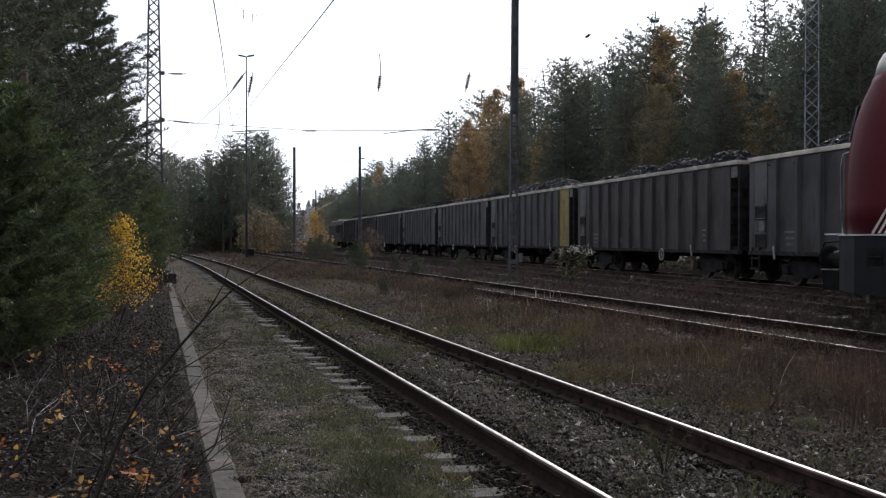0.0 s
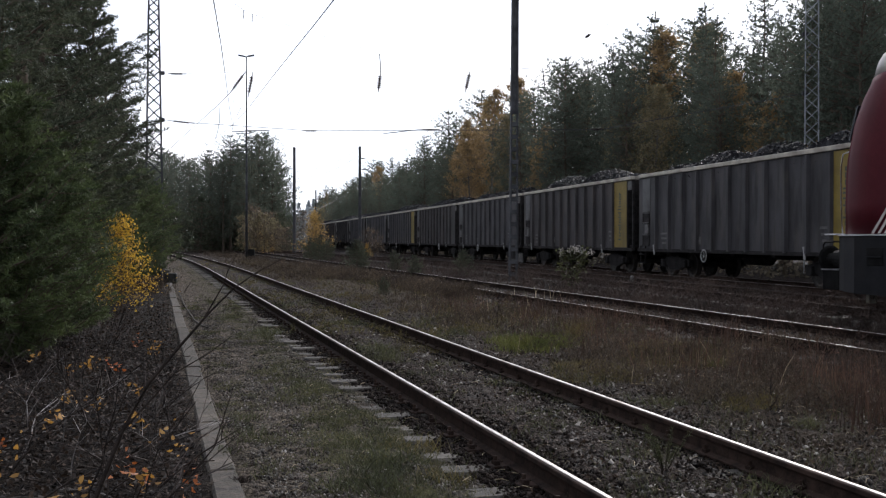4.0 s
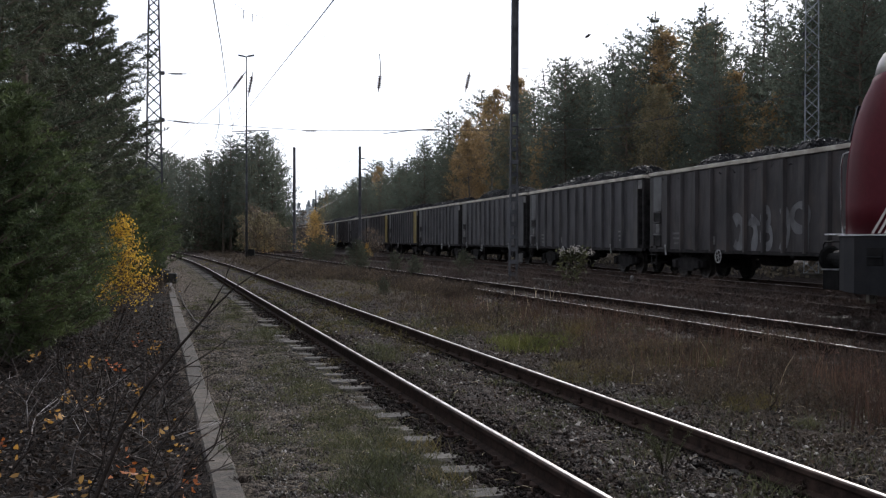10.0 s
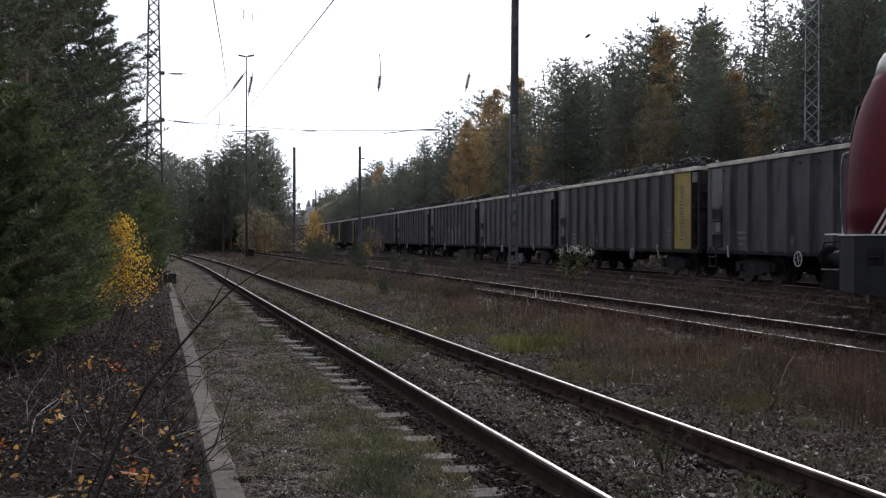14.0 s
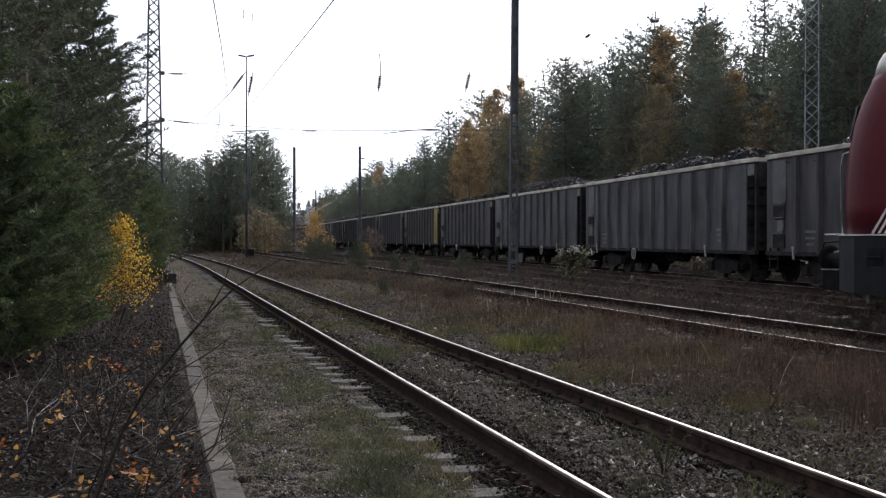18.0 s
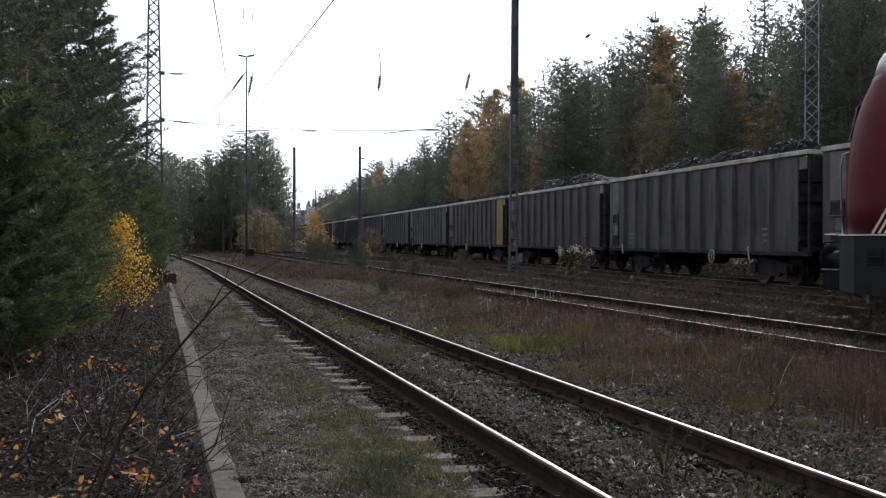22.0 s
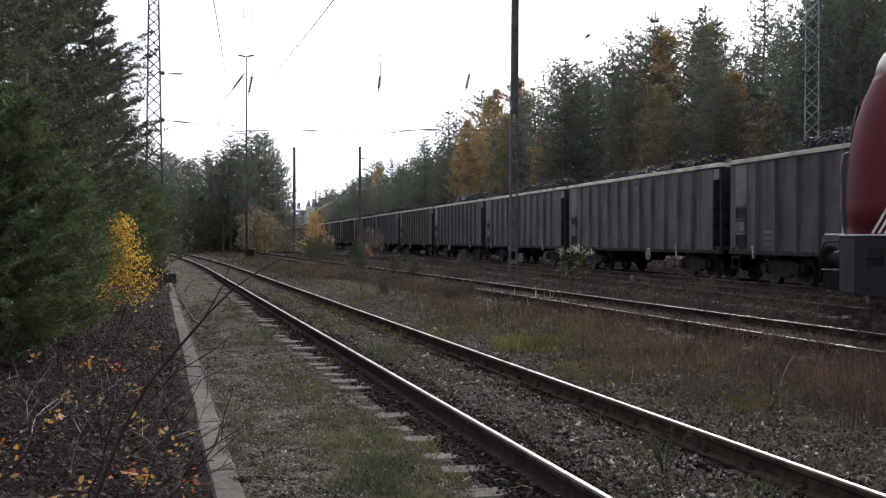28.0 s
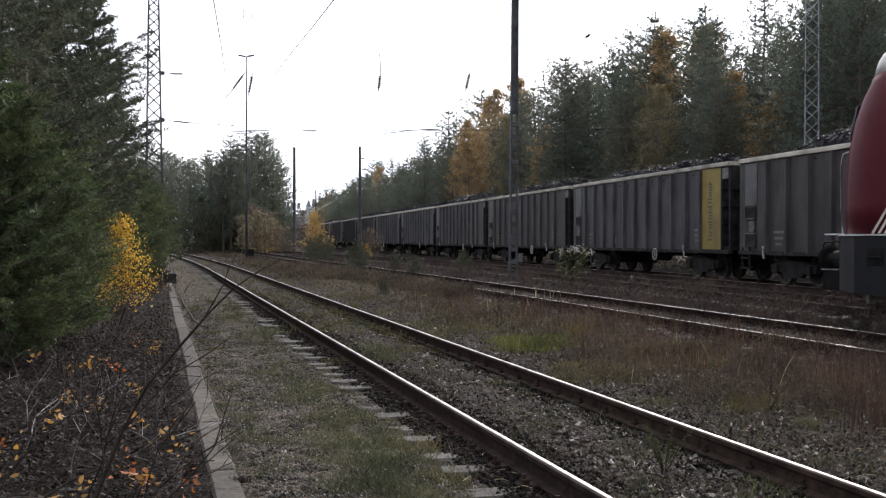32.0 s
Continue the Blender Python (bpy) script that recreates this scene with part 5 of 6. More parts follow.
def wire(points, r=0.014, name="overhead_wire", label="thin steel wire of the overhead line"):
    return single(name, Shape().tube(points, r, 5, False), M_DARKMAST, pose(0, 0, 0), label, "wire", "overhead wires")


def spot(px, py, y):
    return Vector(((px - 784) / 1893 * y, y, CAM_Z - (py - 423) / 1893 * y))


def sag(p, q, drop, n=9):
    return [p.lerp(q, i / n) - Vector((0, 0, drop * 4 * (i / n) * (1 - i / n))) for i in range(n + 1)]


def insulator(p, q, r, label="brown ribbed porcelain insulator on a wire"):
    """A string of discs from p to q."""
    n = 6
    pts, rad = [p], [0.012]
    for k in range(n):
        a, b = p.lerp(q, 0.2 + 0.6 * k / n), p.lerp(q, 0.2 + 0.6 * (k + 0.55) / n)
        pts += [a, a.lerp(b, 0.15), a.lerp(b, 0.75), b]
        rad += [r * 0.3, r, r * 0.85, r * 0.3]
    pts.append(q)
    rad.append(0.012)
    single("insulator", Shape().tube(pts, rad, 8), M_INSUL, pose(0, 0, 0), label, "insulator", "insulators")


def cross_spans():
    lo, hi = spot(284, 212, 47), spot(284, 130, 47)
    ro, rh = spot(1428, 165, 42), spot(1428, 60, 42)
    wire([lo, spot(330, 217, 46.9), spot(550, 232, 46), spot(760, 231, 45), spot(1060, 230, 43.6), ro])
    wire([hi, spot(330, 131, 46.9), spot(435, 128, 47), spot(674, 128, 45.4), spot(831, 128, 44.6), spot(1100, 110, 43), rh], 0.007)
    wire([spot(275, -90, 47), spot(432, 19, 47), spot(447, 26, 47), spot(672, 96, 45.4), spot(831, 122, 44.6), spot(960, 122, 44), spot(1040, 64, 43.6), spot(1432, -160, 42)], 0.006)
    for a, b, y in (((298, 131), (330, 132), 46.9), ((300, 214), (345, 219), 46.8), ((536, 232), (566, 232), 46), ((742, 230), (776, 230), 45), ((1046, 229), (1072, 229), 43.6), ((1034, 68.3), (1046, 60.6), 43.6)):
        insulator(spot(*a, y), spot(*b, y), 0.065)
    for a, b, y in (((674, 128), (669, 166), 45.4), ((832, 126), (823, 166), 44.6), ((435, 128), (407, 166), 47), ((448, 128), (439, 175), 47)):
        insulator(spot(*a, y), spot(*b, y), 0.11)
    for a, b, y in (((672, 96), (674, 128), 45.4), ((960, 121.5), (965, 165), 44), ((432, 19), (432, 34), 47), ((447, 26), (447, 40), 47), ((678, 237), (742, 230), 45)):
        wire([spot(*a, y), spot(*b, y)], 0.02, "hanger", "short steel hanger of the cross-span")
    for px, py, y in ((287, 130, 47), (287, 212.5, 47), (1424, 62, 42), (1424, 166, 42)):
        c = spot(px, py, y)
        single("wire_clamp", Shape().box(c.x - 0.12, c.x + 0.12, c.y - 0.07, c.y + 0.07, c.z - 0.09, c.z + 0.09, 0.02), M_DARKMAST, pose(0, 0, 0), "dark steel clamp holding a span wire to the pylon", "clamp", "wire clamps")
    # catenary of the near and middle track
    wire([spot(407, 166, 47), spot(388, 185, 50), spot(330, 237, 66), spot(303, 262, 78), spot(262, 296, 105)], 0.016)
    wire([spot(388, 185, 50), spot(389, 215, 50), spot(386, 232, 50), spot(381, 247, 50)], 0.016, "dropper", "short dropper wire of the overhead line")
    wire([spot(414, 172, 50), spot(413, 190, 50), spot(424, 195, 50)], 0.008, "dropper", "short dropper wire of the overhead line")
    wire([spot(428, 190, 48), spot(414, 215, 50), spot(411, 234, 52)], 0.01, "dropper", "short dropper wire of the overhead line")
    wire([spot(328, 246, 68), spot(327, 276, 68)], 0.012, "dropper", "short dropper wire of the overhead line")
    wire([spot(602, -14, 20), spot(592, 0, 21), spot(555, 47, 26), spot(520, 90, 31), spot(480, 140, 40), spot(440, 192, 52), spot(412, 222, 64), spot(370, 254, 80), spot(310, 284, 105)], 0.0135)
    wire([spot(376, -14, 20), spot(379, 4, 21), spot(391, 75, 28), spot(400, 140, 38), spot(407, 195, 50), spot(412, 222, 58)], 0.0125)
    wire([spot(411, 234, 60), spot(440, 232, 60), spot(478, 231, 60)], 0.03, "steady_arm", "steel steady arm of the overhead line")
    wire([spot(418, 237, 60), spot(444, 236, 60)], 0.025, "steady_arm", "steel steady arm of the overhead line")
    wire(sag(spot(637, 262, 100), spot(523, 300, 160), 0.8), 0.02)
    wire(sag(spot(637, 275, 100), spot(523, 312, 160), 0.8), 0.02)
    wire(sag(spot(637, 285, 100), spot(1063, 232, 60), 0.6), 0.006)
    wire(sag(spot(1420, 120, 42), spot(1200, 165, 70), 0.2))
    wire(sag(spot(559, 372, 180), spot(612, 345, 200), 0.1), 0.03)


cross_spans()


# ---- block and marker posts ----
def oddments():
    p = at_view(302, 38.5)
    w = thing("dark_block", pose(p.x, p.y, 0, 0, 0, 12), "tarred dark block at the end of the kerb", "block")
    part("body", Shape().box(-0.22, 0.22, -0.3, 0.3, -0.1, 0.36, 0.03), M_BLOCK, w)
    part("wedge", Shape().loft([[(-0.5, -0.2, -0.1), (-0.25, -0.2, -0.1), (-0.25, 0.2, -0.1), (-0.5, 0.2, -0.1)], [(-0.4, -0.03, 0.75), (-0.36, -0.03, 0.75), (-0.36, 0.03, 0.75), (-0.4, 0.03, 0.75)]]), M_BLOCK, w)
    me = mesh_of("marker_post", Shape().loft([[(i * 0.05, j * 0.05, -0.2) for i, j in ((-1, -1), (1, -1), (1, 1), (-1, 1))], [(i * 0.045, j * 0.045, 0.46) for i, j in ((-1, -1), (1, -1), (1, 1), (-1, 1))], [(i * 0.025, j * 0.025, 0.5) for i, j in ((-1, -1), (1, -1), (1, 1), (-1, 1))]]), M_PLATE)
    for px, y, s in ((1117, 31, 0.95), (968, 33, 0.3)):
        p = at_view(px, y)
        ob = new("marker_post", me)
        ob.matrix_basis = pose(p.x, p.y, 0.05, 2, 3, 20) @ Matrix.Diagonal((1, 1, s, 1))
        tagged(ob, "short pale concrete marker post", "post", "marker posts")


    # a thin hose along the path, and a few upright dead stalks among the weeds
    hose = [Vector((*at_view(px, y).xy, 0.02)) for px, y in ((316, 31.5), (322, 27.5), (330, 24.0), (345, 20.5), (358, 19.3), (369, 18.9))]
    single("hose", Shape().tube(hose, 0.014, 6), M_SLEEPER, pose(0, 0, 0), "thin grey hose lying along the path", "hose")
    rng = random.Random(61)
    for px, y, tall in ((880, 19.0, 0.55), (700, 30.0, 0.6), (1366, 9.6, 0.28), (1516, 13.6, 0.4), (1522, 13.9, 0.32), (640, 27.0, 0.5), (1180, 26.0, 0.7), (1345, 24.0, 0.75), (1290, 25.0, 0.6), (768, 33.0, 0.7)):
        p = at_view(px, y)
        sh = Shape()
        pts = [Vector((rng.gauss(0, 0.01) * k, rng.gauss(0, 0.01) * k, tall * k / 5 - 0.02)) for k in range(6)]
        sh.tube(pts, [0.008, 0.008, 0.007, 0.006, 0.005, 0.003], 5, False)
        for k in range(9):
            b0 = pts[2 + k % 4]
            sh.tube([b0, b0 + Vector((rng.gauss(0, 0.5), rng.gauss(0, 0.5), 0.8)) * tall * 0.3], [0.005, 0.002], 4, False)
        single("dead_stalk", sh, M_TWIG, pose(p.x, p.y, 0.04, 0, 0, rng.uniform(0, 360)), "dark dead weed stalk standing among grass", "weed", "dead stalks")


    # lying bits of dry straw
    straw = Shape()
    for k in range(700):
        y = 5.4 * (24 / 5.4) ** rng.random()
        u = rng.uniform(0.7, 7.6)
        c = Vector((u + SLOPE_A * y, y, float(height(u, y)) + 0.025))
        a, bend = rng.uniform(0, 6.28), rng.gauss(0, 0.5)
        ln = rng.uniform(0.04, 0.14)
        pts = [c + Vector((math.cos(a + bend * s) * ln * s, math.sin(a + bend * s) * ln * s, 0.02 * math.sin(3.1 * s * rng.random()))) for s in (0, 0.5, 1)]
        straw.tube(pts, 0.0022, 3, False)
    tagged(new("straw", mesh_of("straw", straw, M_STRAW)), "bits of pale straw lying on the gravel", "straw", kind="stuff")
    # single plants that stand out
    for px, py, tall, wide, n, mat, label in ((655, 848, 0.22, 0.32, 200, M_GRASS, "loose tuft of thin green grass beside the rail"), (600, 790, 0.07, 0.3, 260, M_MOSS, "low green tuft on the path"), (682, 640, 0.24, 0.34, 260, M_GRASS, "bushy green weed between the rails"), (470, 602, 0.32, 0.2, 150, M_GRASS, "upright green weed at the path edge"),
                                               (545, 712, 0.09, 0.34, 260, M_MOSS, "low green tuft by the sleepers"), (1015, 600, 0.3, 0.2, 300, M_OLIVEGRASS, "yellowing weed in the gravel"), (1270, 655, 0.12, 0.1, 160, M_LUSH, "small leafy green weed"), (1430, 760, 0.1, 0.14, 260, M_GRASS, "low green weed in the gravel"), (330, 830, 0.05, 0.1, 300, M_DRYDARK, "dark moss cushion on the path"), (425, 850, 0.05, 0.06, 240, M_DRYDARK, "dark moss cushion on the path")):
        y = 1.57 * 1893 / (py - 423)
        p = at_view(px, y)
        q = np.random.default_rng(px)
        c = q.normal(0, wide * 0.4, (n, 3)) * (1, 1, 0) + (p.x, y, float(height(p.x - SLOPE_A * y, y)) - 0.005)
        tagged(new("grass_tuft", mesh_of("grass_tuft", blades(c, tall, 0.003, px, 0.7), mat)), label, "weed", kind="stuff")
    for k, (px, py, wide, tall, n, mat) in enumerate(((545, 690, 0.3, 0.07, 620, M_GRASS), (640, 785, 0.26, 0.07, 560, M_GRASS), (695, 822, 0.24, 0.1, 520, M_GRASS), (440, 770, 0.2, 0.06, 480, M_GRASS),
                                                     (428, 742, 0.16, 0.06, 340, M_GRASS), (735, 792, 0.22, 0.08, 380, M_OLIVEGRASS), (602, 862, 0.2, 0.06, 380, M_GRASS), (472, 588, 0.3, 0.09, 380, M_GRASS), (790, 842, 0.18, 0.06, 320, M_OLIVEGRASS),
                                                     (665, 622, 0.3, 0.1, 520, M_GRASS), (600, 640, 0.25, 0.06, 360, M_OLIVEGRASS), (690, 868, 0.2, 0.09, 420, M_GRASS), (560, 560, 0.4, 0.08, 360, M_OLIVEGRASS), (1330, 715, 0.3, 0.08, 460, M_OLIVEGRASS), (1090, 672, 0.4, 0.08, 560, M_OLIVEGRASS),
                                                     (1375, 865, 0.2, 0.07, 300, M_GRASS), (480, 830, 0.16, 0.03, 300, M_MOSS), (520, 770, 0.2, 0.03, 320, M_MOSS), (396, 800, 0.12, 0.04, 260, M_MOSS))):
        y = 1.57 * 1893 / (py - 423)
        p = at_view(px, y)
        q = np.random.default_rng(500 + k)
        c = q.normal(0, wide * 0.55, (n, 3)) * (1, 1.3, 0) + (p.x, y, 0)
        c[:, 2] = height(c[:, 0] - SLOPE_A * c[:, 1], c[:, 1]) - 0.004
        tagged(new("grass_patch", mesh_of("grass_patch", blades(c[::3], tall * 1.4, 0.007, 700 + k, 0.75), mat)), "small patch of low green grass on gravel", "grass", kind="stuff")
    y = 7.15
    p = at_view(1177, y)
    w = thing("pine_seedling", pose(p.x, p.y, 0.02), "small feathery green pine seedling between the rails", "seedling", "conifers")
    shoots = [Vector((rng.gauss(0, 0.09), rng.gauss(0, 0.09), rng.uniform(0.16, 0.32))) for k in range(9)]
    sh = Shape()
    c = []
    for tip in shoots:
        sh.tube([Vector((0, 0, -0.02)), tip * 0.5 + Vector((0, 0, 0.02)), tip], [0.004, 0.003, 0.0015], 4, False)
        c += [tip * s for s in np.linspace(0.3, 1.0, 16)]
    part("stem", sh, M_TWIG, w, "thin brown stems")
    c = np.array([tuple(v) for v in c])
    part("needles", sprays(c, np.tile((0, 0, 0.6), (len(c), 1)), 0.04, 0.0028, 9, 19, 0.6), M_GRASS, w, "soft green needles")


# ---- loose stuff: ballast, grass, weeds, litter ----
def strip_points(q, n, u0, u1, y0, y1, power=1.6):
    """Points between two lines along the near track, denser towards the camera."""
    y = y0 * (y1 / y0) ** (q.random(n) ** power)
    u = q.uniform(u0, u1, n)
    return np.stack([u + SLOPE_A * y, y, height(u, y)], -1), u


def ballast():
    # Strips of darkened stones where the rails shade the bed.
    for k, (u0, u1, n) in enumerate(((2.14, 2.47, 7000), (2.52, 2.95, 4600), (3.7, 4.02, 3600), (4.08, 4.5, 3600))):
        v, f = stones(n, lambda q, m: strip_points(q, m, u0, u1, 4.6, 30, 1.0)[0] + (0, 0, 0.018), 0.014, 0.046, 81 + k)
        tagged(new("ballast", mesh_of("ballast", (v, f), M_SHADESTONE)), "ballast stones darkened for the shade along the rail", "gravel", kind="stuff")
    v, f = stones(16000, lambda q, n: strip_points(q, n, 2.25, 4.7, 4.8, 34, 1.0)[0] + (0, 0, 0.0), 0.015, 0.055, 41)
    tagged(new("ballast", mesh_of("ballast", (v, f), M_STONE)), "dark angular ballast stones between the rails", "gravel", kind="stuff")
    v, f = stones(7000, lambda q, n: strip_points(q, n, 8.0, 10.6, 11, 50, 1.0)[0] + (0, 0, 0.01), 0.03, 0.08, 42)
    tagged(new("ballast", mesh_of("ballast", (v, f), M_STONE)), "dark ballast stones of the middle track", "gravel", kind="stuff")
    v, f = stones(6000, lambda q, n: strip_points(q, n, 4.4, 7.6, 5.5, 22, 1.0)[0] + (0, 0, 0.006), 0.015, 0.05, 43)
    tagged(new("gravel", mesh_of("gravel", (v, f), M_STONE)), "loose small stones in the weeds", "gravel", kind="stuff")
    v, f = stones(14000, lambda q, n: strip_points(q, n, 0.6, 2.3, 5.5, 24, 0.9)[0] + (0, 0, 0.003), 0.008, 0.03, 44)
    c, _ = stones(1700, lambda q, n: strip_points(q, n, 2.6, 7.4, 5.4, 24, 0.9)[0] + (0, 0, 0.012), 0.012, 0.045, 45)
    tagged(new("stone_chips", mesh_of("stone_chips", (c, _), M_CHIP)), "pale flat stone chips on dark ballast", "gravel", kind="stuff")
    c, _ = stones(9000, lambda q, n: strip_points(q, n, 0.6, 2.25, 5.2, 26, 0.9)[0] + (0, 0, 0.004), 0.008, 0.034, 47)
    tagged(new("cinders", mesh_of("cinders", (c, _), M_STONE)), "dark cinders scattered on the path", "gravel", kind="stuff")
    c, _ = stones(3600, lambda q, n: strip_points(q, n, 0.7, 2.2, 5.2, 20, 0.9)[0] + (0, 0, 0.006), 0.006, 0.024, 46)
    tagged(new("stone_chips", mesh_of("stone_chips", (c, _), M_CHIP)), "pale stone chips on the path", "gravel", kind="stuff")
    tagged(new("grit", mesh_of("grit", (v, f), M_SLEEPER)), "pale grit on the sandy path", "gravel", kind="stuff")


ballast()


def blades(c, tall, wide, seed, lean=0.35):
    """One bent blade of two triangles at each point."""
    q = np.random.default_rng(seed)
    n = len(c)
    a = q.uniform(0, 6.283, n)
    side = np.stack([np.cos(a), np.sin(a), np.zeros(n)], -1)
    h = (tall * q.uniform(0.45, 1.25, n))[:, None]
    tip = np.stack([q.normal(0, lean, n), q.normal(0, lean, n), np.ones(n)], -1) * h
    mid = tip * (0.45, 0.45, 0.58)
    w = wide * q.uniform(0.6, 1.3, (n, 1))
    v = np.stack([c - side * w / 2, c + side * w / 2, c + mid + side * w * 0.4, c + tip, c + mid - side * w * 0.4], 1)
    i = (np.arange(n) * 5)[:, None]
    f = np.concatenate([i + np.array([[0, 1, 2]]), i + np.array([[0, 2, 4]]), i + np.array([[4, 2, 3]])], 0)
    return v.reshape(-1, 3), f


oddments()


def clump(q, n, groups, u0, u1, y0, y1, radius, power=1.3):
    base, _ = strip_points(q, groups, u0, u1, y0, y1, power)
    pick = q.integers(0, groups, n)
    p = base[pick] + np.concatenate([q.normal(0, radius, (n, 2)), np.zeros((n, 1))], 1)
    u = p[:, 0] - SLOPE_A * p[:, 1]
    p[:, 2] = height(u, p[:, 1]) - 0.01
    return p


def weeds():
    q = np.random.default_rng(77)

    def stuff(name, shape, mat, label):
        tagged(new(name, mesh_of(name, shape, mat)), label, "grass", kind="stuff")

    stuff("green_grass", blades(clump(q, 5000, 120, 2.55, 4.8, 5.6, 45, 0.12), 0.1, 0.005, 2, 0.6), M_GRASS, "green tufts along the rails")
    def fuzz(n, groups, u0, u1, y0, y1, radius, tall, length, wide, seed):
        c = clump(q, n, groups, u0, u1, y0, y1, radius)
        c[:, 2] += q.random(n) ** 1.7 * tall
        return sprays(c, np.tile((0, 0, 0.7), (n, 1)), length, wide, 5, seed, 0.55)

    stuff("moss", fuzz(9000, 95, 1.25, 2.05, 5.4, 28, 0.11, 0.03, 0.045, 0.0035, 1), M_MOSS, "dull green moss and low grass between path and rail")
    stuff("moss", fuzz(3500, 40, 0.62, 0.95, 5.4, 28, 0.1, 0.02, 0.04, 0.0035, 11), M_MOSS, "dull green moss along the kerb")
    stuff("moss", fuzz(5000, 70, 2.5, 4.3, 5.4, 34, 0.12, 0.03, 0.045, 0.0035, 13), M_MOSS, "dull moss between the rails")
    stuff("green_grass", blades(clump(q, 2600, 60, 1.2, 2.0, 5.6, 26, 0.1), 0.1, 0.004, 1, 0.8), M_GRASS, "thin green blades between path and rail")
    for px0, px1, y0, y1, n, tall in ((975, 1110, 11.5, 13.5, 1800, 0.07), (1285, 1370, 9.6, 10.5, 900, 0.07), (1480, 1566, 10.6, 13.5, 1500, 0.2), (1110, 1290, 12.5, 15.5, 1500, 0.15), (700, 790, 14.5, 17.5, 900, 0.08)):
        y = q.uniform(y0, y1, n)
        x = (q.uniform(px0, px1, n) - 784) / 1893 * y + q.normal(0, 0.06, n)
        stuff("yellowing_grass", blades(np.stack([x, y, height(x - SLOPE_A * y, y)], -1), tall, 0.005, int(px0), 0.5), M_DRYDARK if px0 == 1480 else M_OLIVEGRASS, "dark dry weeds in the gravel" if px0 == 1480 else "yellowing low grass in the gravel")
    stuff("dry_weeds", fuzz(10500, 170, 5.0, 8.1, 9.5, 60, 0.24, 0.24, 0.11, 0.006, 3), M_DRY, "dry brown weeds between the tracks")
    stuff("yellowing_grass", fuzz(6500, 260, 2.5, 8.2, 17, 75, 0.2, 0.12, 0.09, 0.006, 23), M_OLIVEGRASS, "low yellowing grass along the tracks")
    stuff("green_grass", fuzz(2600, 90, 0.7, 8.0, 17, 60, 0.16, 0.1, 0.09, 0.006, 24), M_GRASS, "low green tufts along the tracks")
    stuff("dry_weeds", fuzz(2200, 110, 8.25, 8.5, 11, 45, 0.1, 0.24, 0.09, 0.005, 25), M_DRY, "dry weeds growing over the rail")
    stuff("dry_weeds", fuzz(16000, 420, 10.3, 14.6, 14, 90, 0.3, 0.38, 0.14, 0.01, 4), M_DRYDARK, "dry brown weeds before the train")
    stuff("dry_weeds", blades(clump(q, 7000, 300, 8.4, 10.1, 12, 80, 0.2), 0.12, 0.007, 5, 0.6), M_DRY, "dry weeds in the middle track")
    stuff("dry_weeds", fuzz(6500, 210, 7.3, 8.4, 27.5, 58, 0.22, 0.3, 0.14, 0.011, 16), M_DRY, "dry weeds hiding the middle rail")
    stuff("dry_weeds", fuzz(5000, 300, 5, 8.2, 40, 130, 0.5, 0.22, 0.16, 0.018, 6), M_DRY, "brown weeds far along the tracks")
    stuff("dry_weeds", blades(clump(q, 9000, 260, -6, -0.1, 30, 120, 0.5), 0.4, 0.02, 17, 0.5), M_DRY, "brown weeds under the far trees")
    stuff("dry_weeds", blades(clump(q, 12000, 380, 4.5, 7.5, 5.8, 16, 0.16), 0.08, 0.004, 9, 0.9), M_DRY, "short dry turf beside the rail")
    stuff("dry_weeds", fuzz(7000, 60, 10.6, 14.2, 17, 60, 0.2, 0.62, 0.12, 0.008, 21), M_DRYDARK, "tall reddish weed plumes before the train")
    stuff("tall_weeds", blades(clump(q, 2600, 130, 5.6, 8.3, 8.5, 24, 0.14), 0.42, 0.007, 41, 0.14), M_REDWEED, "tall reddish dead weed stems between the tracks")
    stuff("tall_weeds", fuzz(5200, 110, 5.6, 8.3, 8.5, 24, 0.13, 0.5, 0.05, 0.004, 42), M_REDWEED, "tall reddish weed plumes between the tracks")
    y = q.normal(15.7, 0.5, 3600)
    x = (np.clip(q.normal(946, 33, 3600), 872, 1022) + 14 * np.sin(y * 5) - 784) / 1893 * y
    stuff("green_grass", blades(np.stack([x, y, np.full(3600, 0.03)], -1), 0.13, 0.009, 7, 0.5), M_LUSH, "bright green grass patch among dry weeds")
    stuff("straw", blades(clump(q, 170, 90, 5.2, 8.2, 11, 40, 0.3), 0.32, 0.006, 8, 0.3), M_STRAW, "pale dry grass stalks")
    y = q.uniform(22, 26, 16)
    x = (q.uniform(905, 1000, 16) - 784) / 1893 * y
    stuff("straw", blades(np.stack([x, y, np.full(16, 0.04)], -1), 0.4, 0.014, 12, 0.2), M_STRAW, "pale grass plumes before the middle track")
    stuff("green_grass", blades(clump(q, 4000, 120, 4.4, 7.5, 6, 22, 0.15), 0.09, 0.005, 10, 0.7), M_GRASS, "low green tufts in the gravel")
    # dark brush beyond the train, along the foot of the wood
    y = q.uniform(20, 260, 42000)
    deep = q.uniform(4.2, 10.5, 42000)
    x = 17.19 + SLOPE_D * y + deep
    top = 1.4 + 2.6 * np.clip(np.sin(y * 0.9) * np.sin(y * 0.37 + 1.3) + 0.4, 0, 1) + 0.25 * (deep - 4.2)
    c = np.stack([x, y, q.random(42000) ** 1.3 * top + 0.05], -1)
    tagged(new("brush", mesh_of("brush", leaves(c, 0.17, 31), M_BRUSH)), "dry brown bracken and brush along the foot of the wood", "undergrowth", kind="stuff")


weeds()


